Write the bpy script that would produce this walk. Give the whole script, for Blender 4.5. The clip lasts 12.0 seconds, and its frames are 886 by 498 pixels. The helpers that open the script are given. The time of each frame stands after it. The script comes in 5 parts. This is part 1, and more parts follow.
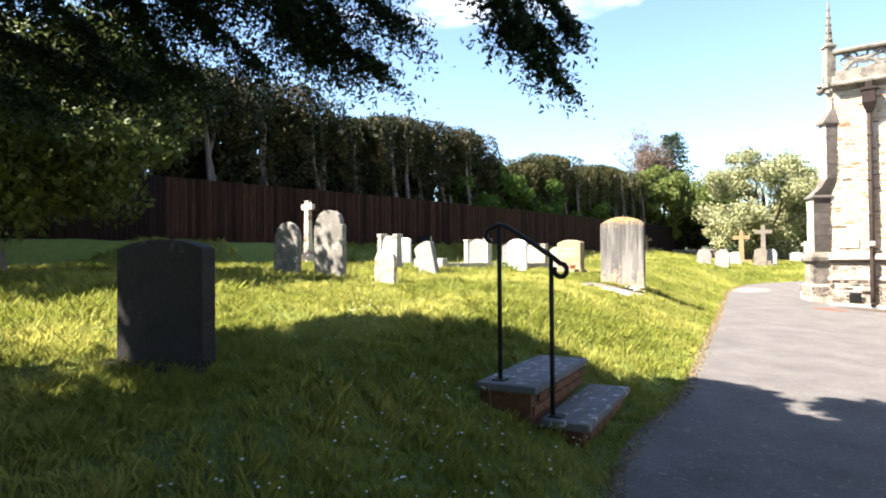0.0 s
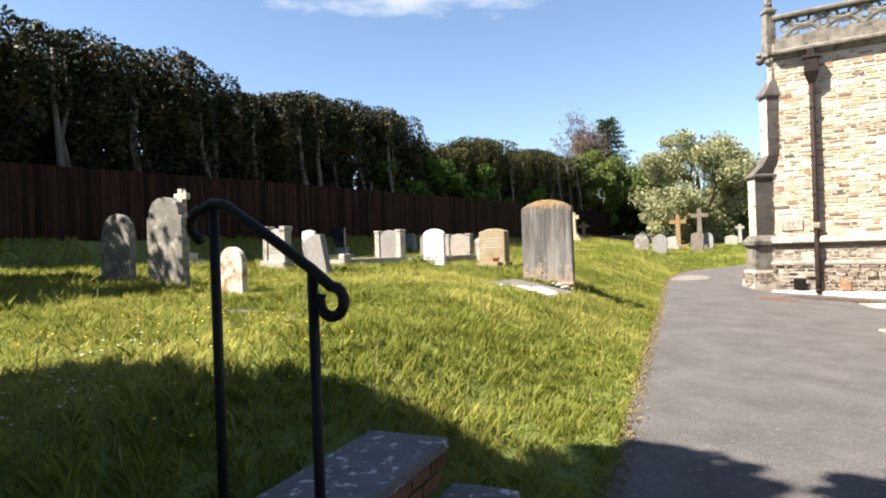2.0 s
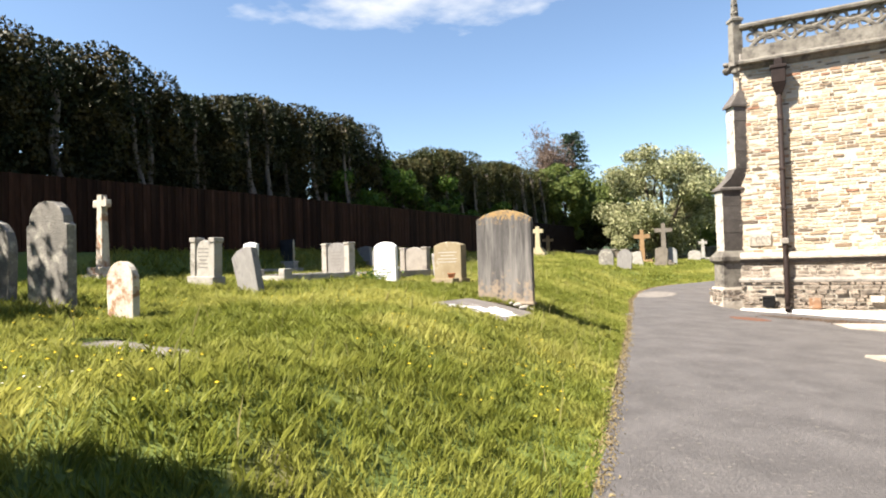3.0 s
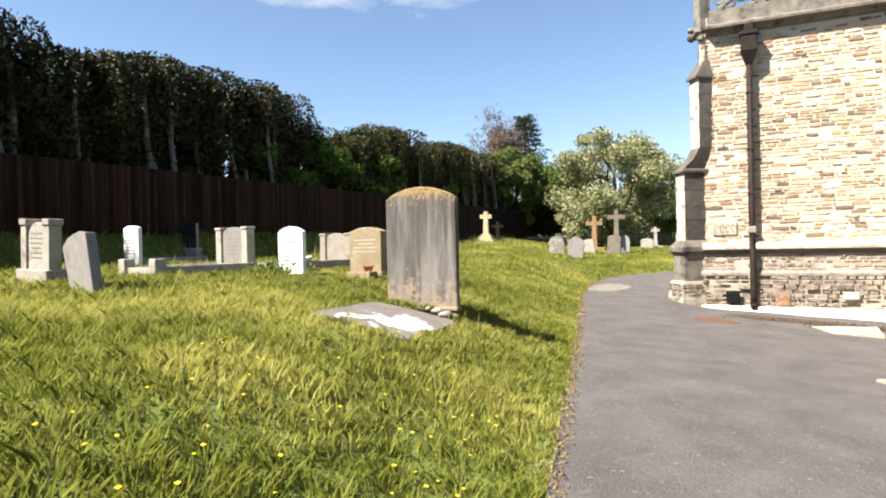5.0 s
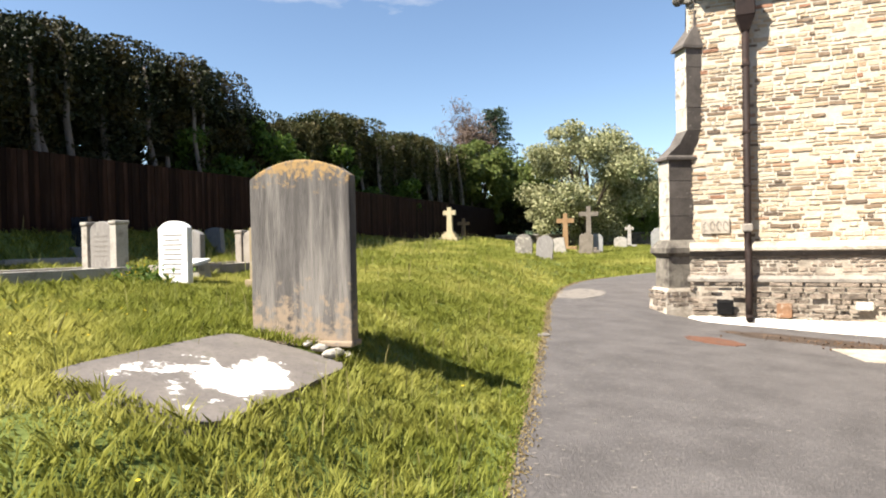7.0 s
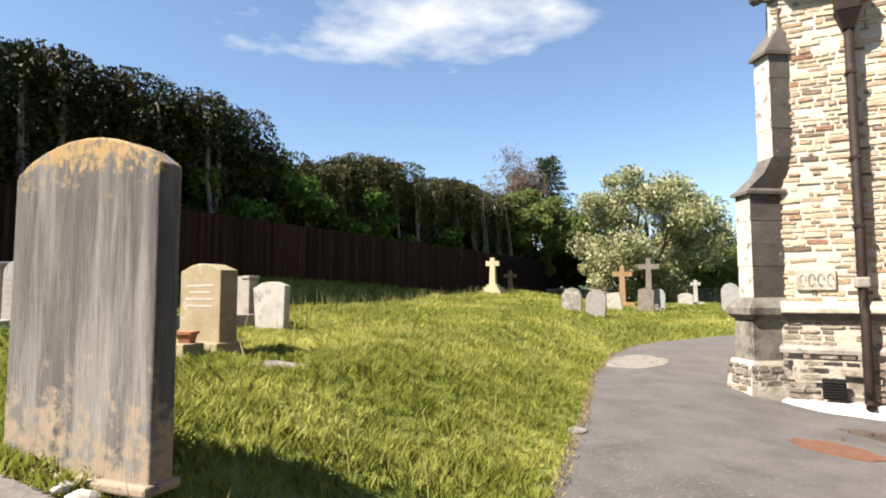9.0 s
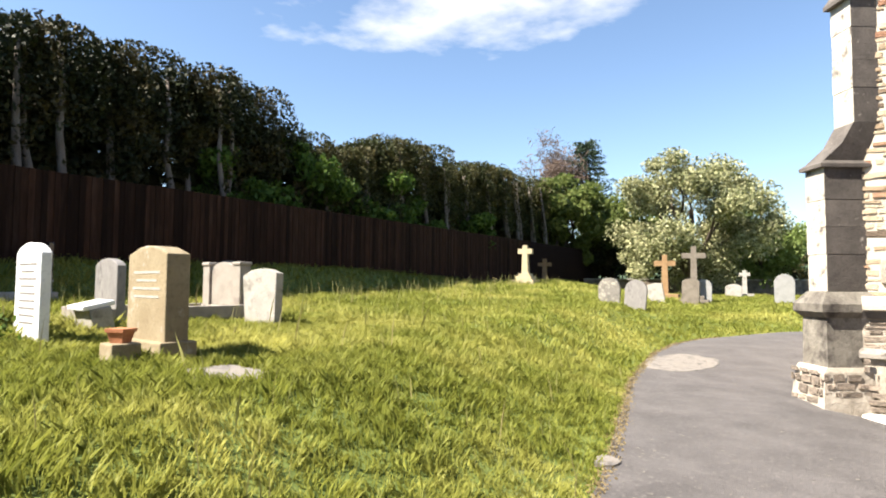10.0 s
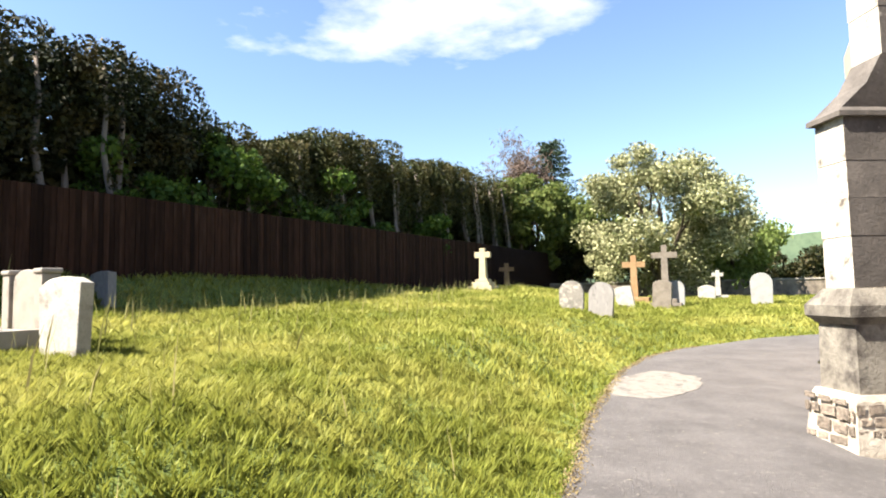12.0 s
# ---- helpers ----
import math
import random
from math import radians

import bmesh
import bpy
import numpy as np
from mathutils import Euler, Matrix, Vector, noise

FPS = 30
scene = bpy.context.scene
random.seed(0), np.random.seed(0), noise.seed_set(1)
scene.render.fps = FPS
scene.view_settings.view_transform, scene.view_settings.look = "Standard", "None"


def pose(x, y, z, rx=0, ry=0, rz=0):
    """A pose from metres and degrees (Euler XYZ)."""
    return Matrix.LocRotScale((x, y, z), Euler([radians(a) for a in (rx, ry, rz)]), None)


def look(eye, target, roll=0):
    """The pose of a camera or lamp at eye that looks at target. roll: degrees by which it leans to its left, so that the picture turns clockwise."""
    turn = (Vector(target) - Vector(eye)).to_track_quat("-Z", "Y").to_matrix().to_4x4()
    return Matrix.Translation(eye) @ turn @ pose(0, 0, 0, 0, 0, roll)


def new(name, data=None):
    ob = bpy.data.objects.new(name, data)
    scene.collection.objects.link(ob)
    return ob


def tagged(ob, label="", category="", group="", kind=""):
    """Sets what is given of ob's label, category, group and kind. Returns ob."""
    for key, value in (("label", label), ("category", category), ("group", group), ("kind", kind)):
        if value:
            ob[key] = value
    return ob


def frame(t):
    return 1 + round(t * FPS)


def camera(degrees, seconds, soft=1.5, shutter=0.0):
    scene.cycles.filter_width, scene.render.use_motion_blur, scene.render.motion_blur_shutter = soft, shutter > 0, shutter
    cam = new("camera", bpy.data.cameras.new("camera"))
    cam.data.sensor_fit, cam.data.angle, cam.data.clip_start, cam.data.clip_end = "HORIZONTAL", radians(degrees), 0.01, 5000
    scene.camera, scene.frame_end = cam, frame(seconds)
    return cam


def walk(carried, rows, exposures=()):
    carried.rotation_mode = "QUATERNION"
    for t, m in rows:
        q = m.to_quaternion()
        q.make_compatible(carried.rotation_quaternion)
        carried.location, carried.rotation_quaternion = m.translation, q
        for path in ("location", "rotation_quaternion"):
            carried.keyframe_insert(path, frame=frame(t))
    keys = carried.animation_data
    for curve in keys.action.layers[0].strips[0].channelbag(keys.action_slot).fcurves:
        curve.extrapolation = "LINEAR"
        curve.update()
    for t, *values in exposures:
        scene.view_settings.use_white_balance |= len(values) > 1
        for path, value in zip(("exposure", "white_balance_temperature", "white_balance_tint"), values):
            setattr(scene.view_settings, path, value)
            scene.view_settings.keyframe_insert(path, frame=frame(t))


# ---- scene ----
cam = camera(73.0, 12.0, 2.0)
METRES, EYE, TILT, LEAN, TURN = 8.0, 1.5, 0.0, 0.0, 11.2
PATH = [
    (0, (0.56, -1.021, 1.286), (-0.009, 0.896, 1.319), -0.5),
    (0.5, (0.633, -0.323, 1.245), (0.096, 1.604, 1.241), -2.3),
    (1, (0.733, 0.322, 1.278), (0.314, 2.278, 1.292), -1.7),
    (1.5, (0.795, 0.977, 1.296), (0.557, 2.963, 1.29), -2.3),
    (2, (0.876, 1.606, 1.356), (0.484, 3.567, 1.353), -2.0),
    (2.5, (0.885, 2.228, 1.398), (0.638, 4.212, 1.38), -0.0),
    (3, (0.991, 2.843, 1.375), (0.71, 4.822, 1.413), -1.7),
    (3.5, (0.971, 3.493, 1.392), (0.757, 5.481, 1.371), 0.0),
    (3.7, (0.988, 3.738, 1.402), (0.851, 5.733, 1.37), -0.9),
    (5.5, (1.539, 5.927, 1.448), (1.412, 7.923, 1.46), -1.5),
    (6, (1.641, 6.585, 1.451), (1.63, 8.584, 1.51), -1.6),
    (6.5, (1.795, 7.238, 1.444), (1.643, 9.232, 1.467), -2.5),
    (7, (1.945, 7.908, 1.467), (1.899, 9.907, 1.442), -1.1),
    (7.2, (2.086, 8.138, 1.536), (2.093, 10.138, 1.58), -1.8),
    (8.8, (2.564, 10.206, 1.486), (2.429, 12.192, 1.673), -0.8),
    (9, (2.602, 10.472, 1.448), (2.369, 12.452, 1.602), -0.1),
    (9.5, (2.696, 11.185, 1.448), (2.559, 13.177, 1.557), 0.6),
    (10, (2.808, 11.861, 1.476), (2.45, 13.825, 1.591), 0.4),
    (10.5, (2.895, 12.526, 1.473), (2.669, 14.51, 1.592), 0.6),
    (11, (3.06, 13.188, 1.491), (2.728, 15.152, 1.674), 0.4),
    (11.5, (3.112, 13.842, 1.469), (2.834, 15.819, 1.598), 2.8),
    (12, (3.319, 14.549, 1.436), (3.052, 16.526, 1.581), -1.1),
]
walk(cam, [(t, look(eye, target, roll)) for t, eye, target, roll in PATH], [(0.0, 2.7), (0.5, 2.2), (1.0, 1.95), (3.5, 1.9), (7.0, 1.75), (9.0, 1.8), (10.5, 2.2), (12.0, 2.32)])

# world and sun
SUN_AZ, SUN_EL = 30.0, 49.5      # degrees from -x towards -y; elevation
world = bpy.data.worlds.new("world")
scene.world = world
world.use_nodes = True
wn = world.node_tree
sky = wn.nodes.new("ShaderNodeTexSky")
sky.sky_type = "NISHITA"
sky.sun_disc = False
sky.sun_elevation = radians(SUN_EL)
sky.sun_rotation = radians(270 - SUN_AZ)
sky.air_density, sky.dust_density, sky.ozone_density = 1.0, 0.35, 2.0
wn.nodes["Background"].inputs["Strength"].default_value = 0.058
wn.links.new(sky.outputs[0], wn.nodes["Background"].inputs["Color"])
sun = new("sun", bpy.data.lights.new("sun", "SUN"))
sun.data.energy, sun.data.angle, sun.data.color = 5.0, radians(0.6), (1.0, 0.925, 0.81)
_sd = Vector((-math.cos(radians(SUN_AZ)) * math.cos(radians(SUN_EL)), -math.sin(radians(SUN_AZ)) * math.cos(radians(SUN_EL)), math.sin(radians(SUN_EL))))
sun.matrix_world = look(_sd * 40, (0, 0, 0))


# ---- materials ----
PALE = 0.82      # one factor on all base colours


def mat(name, c1, c2, scale=6.0, rough=0.85, bump=0.25, spot=None, spot_scale=2.5, spot_at=(0.55, 0.7), metal=0.0, vary=0.0, stretch=(1, 1, 1), fine=9.0, coat=0.0, spec=0.3):
    c1, c2 = tuple(v * PALE for v in c1), tuple(v * PALE for v in c2)
    spot = tuple(v * PALE for v in spot) if spot else None
    m = bpy.data.materials.new(name)
    m.use_nodes = True
    nt = m.node_tree
    N, L = nt.nodes, nt.links
    b = N["Principled BSDF"]
    co = N.new("ShaderNodeTexCoord")
    mp = N.new("ShaderNodeMapping")
    mp.inputs["Scale"].default_value = stretch
    L.new(co.outputs["Object"], mp.inputs["Vector"])
    info = N.new("ShaderNodeObjectInfo")
    off = N.new("ShaderNodeVectorMath")
    off.operation = "ADD"
    sc = N.new("ShaderNodeMath")
    sc.operation = "MULTIPLY"
    sc.inputs[1].default_value = 37.0 if vary else 0.0
    L.new(info.outputs["Random"], sc.inputs[0])
    L.new(mp.outputs[0], off.inputs[0])
    L.new(sc.outputs[0], off.inputs[1])

    def tex(s, detail=6.0):
        n = N.new("ShaderNodeTexNoise")
        n.inputs["Scale"].default_value = s
        n.inputs["Detail"].default_value = detail
        n.inputs["Roughness"].default_value = 0.62
        L.new(off.outputs[0], n.inputs["Vector"])
        return n.outputs["Fac"]

    def ramp(src, a, z):
        r = N.new("ShaderNodeMapRange")
        r.inputs["From Min"].default_value, r.inputs["From Max"].default_value = a, z
        L.new(src, r.inputs["Value"])
        return r.outputs[0]

    def mix(fac, a, z):
        x = N.new("ShaderNodeMix")
        x.data_type = "RGBA"
        if isinstance(fac, float):
            x.inputs["Factor"].default_value = fac
        else:
            L.new(fac, x.inputs["Factor"])
        for i, v in ((6, a), (7, z)):
            if isinstance(v, tuple):
                x.inputs[i].default_value = (*v, 1)
            else:
                L.new(v, x.inputs[i])
        return x.outputs[2]

    big, small = tex(scale), tex(scale * fine)
    col = mix(ramp(big, 0.35, 0.65), c1, c2)
    dark = tuple(v * 0.62 for v in c1)
    fac = N.new("ShaderNodeMath")
    fac.operation = "MULTIPLY"
    fac.inputs[1].default_value = 0.55
    L.new(ramp(small, 0.5, 0.72), fac.inputs[0])
    col = mix(fac.outputs[0], col, dark)
    if spot:
        col = mix(ramp(tex(spot_scale, 9.0), *spot_at), col, spot)
    if vary:
        hsv = N.new("ShaderNodeHueSaturation")
        r = N.new("ShaderNodeMapRange")
        r.inputs["To Min"].default_value, r.inputs["To Max"].default_value = 1 - vary, 1 + vary
        L.new(info.outputs["Random"], r.inputs["Value"])
        L.new(r.outputs[0], hsv.inputs["Value"])
        L.new(col, hsv.inputs["Color"])
        col = hsv.outputs[0]
    L.new(col, b.inputs["Base Color"])
    b.inputs["Metallic"].default_value = metal
    b.inputs["Specular IOR Level"].default_value = spec
    b.inputs["Coat Weight"].default_value = coat
    rr = N.new("ShaderNodeMapRange")
    rr.inputs["To Min"].default_value, rr.inputs["To Max"].default_value = max(0.03, rough - 0.12), min(1, rough + 0.1)
    L.new(small, rr.inputs["Value"])
    L.new(rr.outputs[0], b.inputs["Roughness"])
    if bump:
        bp = N.new("ShaderNodeBump")
        bp.inputs["Strength"].default_value = bump
        bp.inputs["Distance"].default_value = 0.02
        L.new(small, bp.inputs["Height"])
        L.new(bp.outputs[0], b.inputs["Normal"])
    return m


def leaf_mat(name, c1, c2, vary=0.35, trans=0.35, rough=0.55, patch=None):
    """Leaves or blades: colour varied from piece to piece, with light coming through."""
    c1, c2 = tuple(v * PALE for v in c1), tuple(v * PALE for v in c2)
    m = bpy.data.materials.new(name)
    m.use_nodes = True
    nt = m.node_tree
    N, L = nt.nodes, nt.links
    b = N["Principled BSDF"]
    g = N.new("ShaderNodeNewGeometry")
    x = N.new("ShaderNodeMix")
    x.data_type = "RGBA"
    x.inputs[6].default_value, x.inputs[7].default_value = (*c1, 1), (*c2, 1)
    L.new(g.outputs["Random Per Island"], x.inputs["Factor"])
    col = x.outputs[2]
    if patch:
        co = N.new("ShaderNodeTexCoord")
        n = N.new("ShaderNodeTexNoise")
        n.inputs["Scale"].default_value, n.inputs["Detail"].default_value = patch[1], 4.0
        L.new(co.outputs["Object"], n.inputs["Vector"])
        r = N.new("ShaderNodeMapRange")
        r.inputs["From Min"].default_value, r.inputs["From Max"].default_value = 0.45, 0.68
        L.new(n.outputs["Fac"], r.inputs["Value"])
        y = N.new("ShaderNodeMix")
        y.data_type = "RGBA"
        L.new(r.outputs[0], y.inputs["Factor"])
        L.new(col, y.inputs[6])
        y.inputs[7].default_value = (*patch[0], 1)
        col = y.outputs[2]
    L.new(col, b.inputs["Base Color"])
    b.inputs["Roughness"].default_value = rough
    b.inputs["Specular IOR Level"].default_value = 0.14
    t = N.new("ShaderNodeBsdfTranslucent")
    L.new(col, t.inputs["Color"])
    mx = N.new("ShaderNodeMixShader")
    mx.inputs[0].default_value = trans
    L.new(b.outputs[0], mx.inputs[1])
    L.new(t.outputs[0], mx.inputs[2])
    L.new(mx.outputs[0], N["Material Output"].inputs["Surface"])
    return m


M_SOIL = mat("turf_soil", (0.098, 0.132, 0.026), (0.142, 0.172, 0.036), 1.5, 0.95, 0.6, (0.128, 0.104, 0.048), 0.9, (0.58, 0.75))
M_TARMAC = mat("worn_tarmac", (0.088, 0.080, 0.078), (0.135, 0.123, 0.12), 1.6, 0.88, 0.8, (0.19, 0.172, 0.16), 22, (0.56, 0.72), fine=28)
M_EDGE = mat("dry_edge_litter", (0.20, 0.14, 0.07), (0.28, 0.20, 0.11), 7, 0.95, 0.6, (0.10, 0.09, 0.03), 5)
M_GRASS = leaf_mat("meadow_grass", (0.148, 0.175, 0.028), (0.30, 0.315, 0.058), trans=0.4, patch=((0.36, 0.345, 0.088), 0.55))
M_DRY = leaf_mat("dry_seed_stalks", (0.34, 0.29, 0.13), (0.26, 0.27, 0.09), trans=0.2)
M_LITTER = leaf_mat("dead_grass_litter", (0.20, 0.145, 0.07), (0.30, 0.24, 0.12), trans=0.15)
M_DEADLEAF = leaf_mat("dead_leaves", (0.09, 0.055, 0.035), (0.16, 0.10, 0.06), trans=0.1)
M_FLOWER = leaf_mat("yellow_flowers", (0.75, 0.52, 0.02), (0.8, 0.62, 0.05), trans=0.1)
M_DAISY = leaf_mat("white_daisies", (0.8, 0.8, 0.76), (0.85, 0.84, 0.8), trans=0.1)
M_FENCE = mat("dark_stained_boards", (0.022, 0.010, 0.006), (0.040, 0.018, 0.011), 3, 0.9, 0.4, (0.058, 0.032, 0.022), 1.6, (0.52, 0.75), spec=0.12, vary=0.55, stretch=(4, 4, 0.5))
M_RAILWOOD = mat("fence_timber", (0.05, 0.03, 0.02), (0.075, 0.045, 0.03), 3, 0.85, 0.3)
M_RUBBLE_DK = mat("weathered_plinth_stone", (0.24, 0.19, 0.15), (0.44, 0.36, 0.285), 3.0, 0.9, 0.7, (0.10, 0.085, 0.07), 1.6, (0.45, 0.7), vary=0.35)
M_MORTAR = mat("lime_mortar", (0.53, 0.475, 0.385), (0.64, 0.585, 0.49), 5, 0.95, 0.7, (0.36, 0.29, 0.21), 1.3, (0.55, 0.75))
M_BEDDING = mat("stained_mortar", (0.38, 0.33, 0.265), (0.56, 0.50, 0.42), 3, 0.95, 0.7, (0.17, 0.14, 0.11), 2.2, (0.5, 0.7))
M_PARAPET = mat("grey_weathered_parapet_stone", (0.15, 0.132, 0.11), (0.27, 0.245, 0.205), 3, 0.9, 0.6, (0.07, 0.06, 0.052), 4.0, (0.5, 0.68), vary=0.15)
M_ASHLAR = mat("weathered_ashlar", (0.25, 0.22, 0.19), (0.40, 0.36, 0.31), 3.5, 0.88, 0.4, (0.09, 0.078, 0.066), 7.0, (0.52, 0.7), vary=0.2)
M_ASHLAR_LT = mat("pale_limestone", (0.66, 0.60, 0.50), (0.75, 0.70, 0.60), 2.2, 0.88, 0.35, (0.34, 0.29, 0.22), 2.6, (0.58, 0.8), vary=0.1)
# crust colour with shade painted in, for buttress sides and string soffit
M_CRUST_SHADE = mat("crusted_shaded_ashlar", (0.085, 0.074, 0.066), (0.14, 0.122, 0.108), 3.5, 0.9, 0.4, (0.42, 0.38, 0.33), 9.0, (0.64, 0.74), vary=0.2)
M_CEMENT = mat("pale_cement", (0.66, 0.62, 0.55), (0.76, 0.72, 0.65), 3, 0.9, 0.4, (0.306, 0.264, 0.221), 1.5)


def stone_mix(name, stops):
    """Rubble stones: each piece takes one of several quarry colours."""
    m = mat(name, (0.3, 0.25, 0.2), (0.4, 0.33, 0.25), 4.0, 0.9, 0.8, vary=0.1)
    N, L = m.node_tree.nodes, m.node_tree.links
    b = N["Principled BSDF"]
    old = b.inputs["Base Color"].links[0].from_socket
    oi, ge = N.new("ShaderNodeObjectInfo"), N.new("ShaderNodeNewGeometry")
    a, fr = N.new("ShaderNodeMath"), N.new("ShaderNodeMath")
    a.operation, fr.operation = "ADD", "FRACT"
    L.new(oi.outputs["Random"], a.inputs[0])
    L.new(ge.outputs["Random Per Island"], a.inputs[1])
    L.new(a.outputs[0], fr.inputs[0])
    cr = N.new("ShaderNodeValToRGB")
    cr.color_ramp.interpolation = "CONSTANT"
    el = cr.color_ramp.elements
    while len(el) < len(stops):
        el.new(0.5)
    for e, (p, c) in zip(el, stops):
        e.position, e.color = p, (*c, 1)
    L.new(fr.outputs[0], cr.inputs[0])
    x = N.new("ShaderNodeMix")
    x.data_type, x.blend_type = "RGBA", "SOFT_LIGHT"
    x.inputs["Factor"].default_value = 1.0
    L.new(cr.outputs[0], x.inputs[6])
    L.new(old, x.inputs[7])
    br = N.new("ShaderNodeHueSaturation")
    br.inputs["Value"].default_value = 1.22
    br.inputs["Saturation"].default_value = 0.86
    L.new(x.outputs[2], br.inputs["Color"])
    L.new(br.outputs[0], b.inputs["Base Color"])
    return m


M_RUBBLE = stone_mix("rubble_stone", [(0.0, (0.52, 0.45, 0.35)), (0.28, (0.46, 0.385, 0.29)), (0.5, (0.40, 0.32, 0.23)), (0.66, (0.55, 0.49, 0.40)), (0.82, (0.25, 0.20, 0.15)), (0.90, (0.40, 0.27, 0.18)), (0.945, (0.18, 0.15, 0.125)), (0.98, (0.33, 0.19, 0.12))])
M_OLDSTONE = mat("brown_weathered_stone", (0.15, 0.125, 0.10), (0.22, 0.19, 0.155), 4, 0.9, 0.4, (0.09, 0.075, 0.06), 3)
# lit counterpart of the crusted stone, for the buttress end
M_LIT_END = mat("patchy_lit_limestone", (0.46, 0.42, 0.36), (0.60, 0.55, 0.47), 2.2, 0.9, 0.5, (0.12, 0.10, 0.085), 3.2, (0.52, 0.64), vary=0.15)
M_IRON = mat("black_painted_iron", (0.008, 0.008, 0.009), (0.015, 0.014, 0.014), 12, 0.62, 0.15, (0.04, 0.022, 0.015), 9, (0.62, 0.8), spec=0.25)
M_PIPE = mat("brown_painted_iron", (0.016, 0.010, 0.009), (0.03, 0.018, 0.015), 8, 0.7, 0.15, (0.06, 0.03, 0.02), 6, (0.6, 0.8), spec=0.2)
M_STEP = mat("lichened_step_slab", (0.11, 0.105, 0.11), (0.16, 0.15, 0.15), 4, 0.8, 0.4, (0.50, 0.50, 0.47), 15, (0.585, 0.63))
M_BRICK = mat("step_brick", (0.13, 0.06, 0.035), (0.19, 0.09, 0.05), 6, 0.9, 0.5, vary=0.25)
M_BARK = mat("bark", (0.075, 0.055, 0.04), (0.13, 0.10, 0.075), 3, 0.95, 0.8, stretch=(3, 3, 0.6))
M_BARK_GREY = mat("grey_bark", (0.15, 0.12, 0.10), (0.24, 0.20, 0.17), 3, 0.95, 0.8, stretch=(3, 3, 0.6))
M_YEW = leaf_mat("yew_needles", (0.012, 0.026, 0.010), (0.03, 0.055, 0.016), trans=0.15)
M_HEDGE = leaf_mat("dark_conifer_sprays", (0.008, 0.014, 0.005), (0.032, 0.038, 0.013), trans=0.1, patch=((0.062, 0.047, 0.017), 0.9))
# lighter olive copy for far conifers, their front-lit leaves put into the colour
M_HEDGE_FAR = leaf_mat("lit_olive_conifer_sprays", (0.025, 0.034, 0.011), (0.065, 0.07, 0.022), trans=0.12, patch=((0.085, 0.065, 0.024), 0.5))
M_BRIGHT = leaf_mat("fresh_green_leaves", (0.05, 0.095, 0.016), (0.13, 0.20, 0.035), trans=0.3)
M_OLIVE = leaf_mat("olive_leaves", (0.087, 0.123, 0.029), (0.189, 0.217, 0.065), trans=0.4)
# olive leaves darkened to hold the yew's shade on the garden tree
M_SHADY = leaf_mat("shaded_olive_leaves", (0.05, 0.072, 0.018), (0.13, 0.15, 0.045), trans=0.3)
M_WHITEBEAM = leaf_mat("silvery_leaves", (0.10, 0.12, 0.04), (0.52, 0.50, 0.28), trans=0.22)
M_LIGHTGREEN = leaf_mat("light_green_leaves", (0.14, 0.20, 0.05), (0.26, 0.31, 0.10), trans=0.3)
M_RUSSET = leaf_mat("russet_twigs", (0.13, 0.09, 0.075), (0.20, 0.14, 0.11), trans=0.1)
M_FIR = leaf_mat("fir_sprays", (0.03, 0.05, 0.03), (0.06, 0.085, 0.05), trans=0.1)
M_BIG = mat("lichened_slate_grey", (0.077, 0.070, 0.067), (0.171, 0.158, 0.149), 2.6, 0.88, 0.5, (0.30, 0.275, 0.25), 1.7, (0.5, 0.72), stretch=(4.5, 4.5, 0.4))
def top_lichen(m, lo, hi, colour, scale=7.0):
    """Lichen crust, thickest towards the head of a stone (heights in its own metres)."""
    N, L = m.node_tree.nodes, m.node_tree.links
    b = N["Principled BSDF"]
    old = b.inputs["Base Color"].links[0].from_socket
    co = N.new("ShaderNodeTexCoord")
    sp = N.new("ShaderNodeSeparateXYZ")
    L.new(co.outputs["Object"], sp.inputs[0])
    r = N.new("ShaderNodeMapRange")
    r.inputs["From Min"].default_value, r.inputs["From Max"].default_value = lo, hi
    r.inputs["To Min"].default_value, r.inputs["To Max"].default_value = -0.22, 0.16
    L.new(sp.outputs["Z"], r.inputs["Value"])
    n = N.new("ShaderNodeTexNoise")
    n.inputs["Scale"].default_value, n.inputs["Detail"].default_value, n.inputs["Roughness"].default_value = scale, 8.0, 0.7
    L.new(co.outputs["Object"], n.inputs["Vector"])
    a = N.new("ShaderNodeMath")
    a.operation = "ADD"
    L.new(n.outputs["Fac"], a.inputs[0])
    L.new(r.outputs[0], a.inputs[1])
    q = N.new("ShaderNodeMapRange")
    q.inputs["From Min"].default_value, q.inputs["From Max"].default_value = 0.5, 0.62
    L.new(a.outputs[0], q.inputs["Value"])
    x = N.new("ShaderNodeMix")
    x.data_type = "RGBA"
    L.new(q.outputs[0], x.inputs["Factor"])
    L.new(old, x.inputs[6])
    x.inputs[7].default_value = (*colour, 1)
    L.new(x.outputs[2], b.inputs["Base Color"])


top_lichen(M_BIG, 1.22, 1.62, (0.31, 0.20, 0.085), 14.0)
top_lichen(M_BIG, 0.85, 0.0, (0.26, 0.20, 0.145), 10.0)
M_TAN = mat("tan_sandstone", (0.238, 0.184, 0.111), (0.303, 0.246, 0.156), 3, 0.9, 0.3, (0.410, 0.385, 0.328), 5, (0.6, 0.75))
top_lichen(M_TAN, 1.02, 1.22, (0.62, 0.60, 0.55), 16.0)
M_WHITE = mat("white_marble", (0.78, 0.78, 0.79), (0.84, 0.84, 0.84), 3, 0.55, 0.08, (0.62, 0.62, 0.62), 2, (0.6, 0.8))
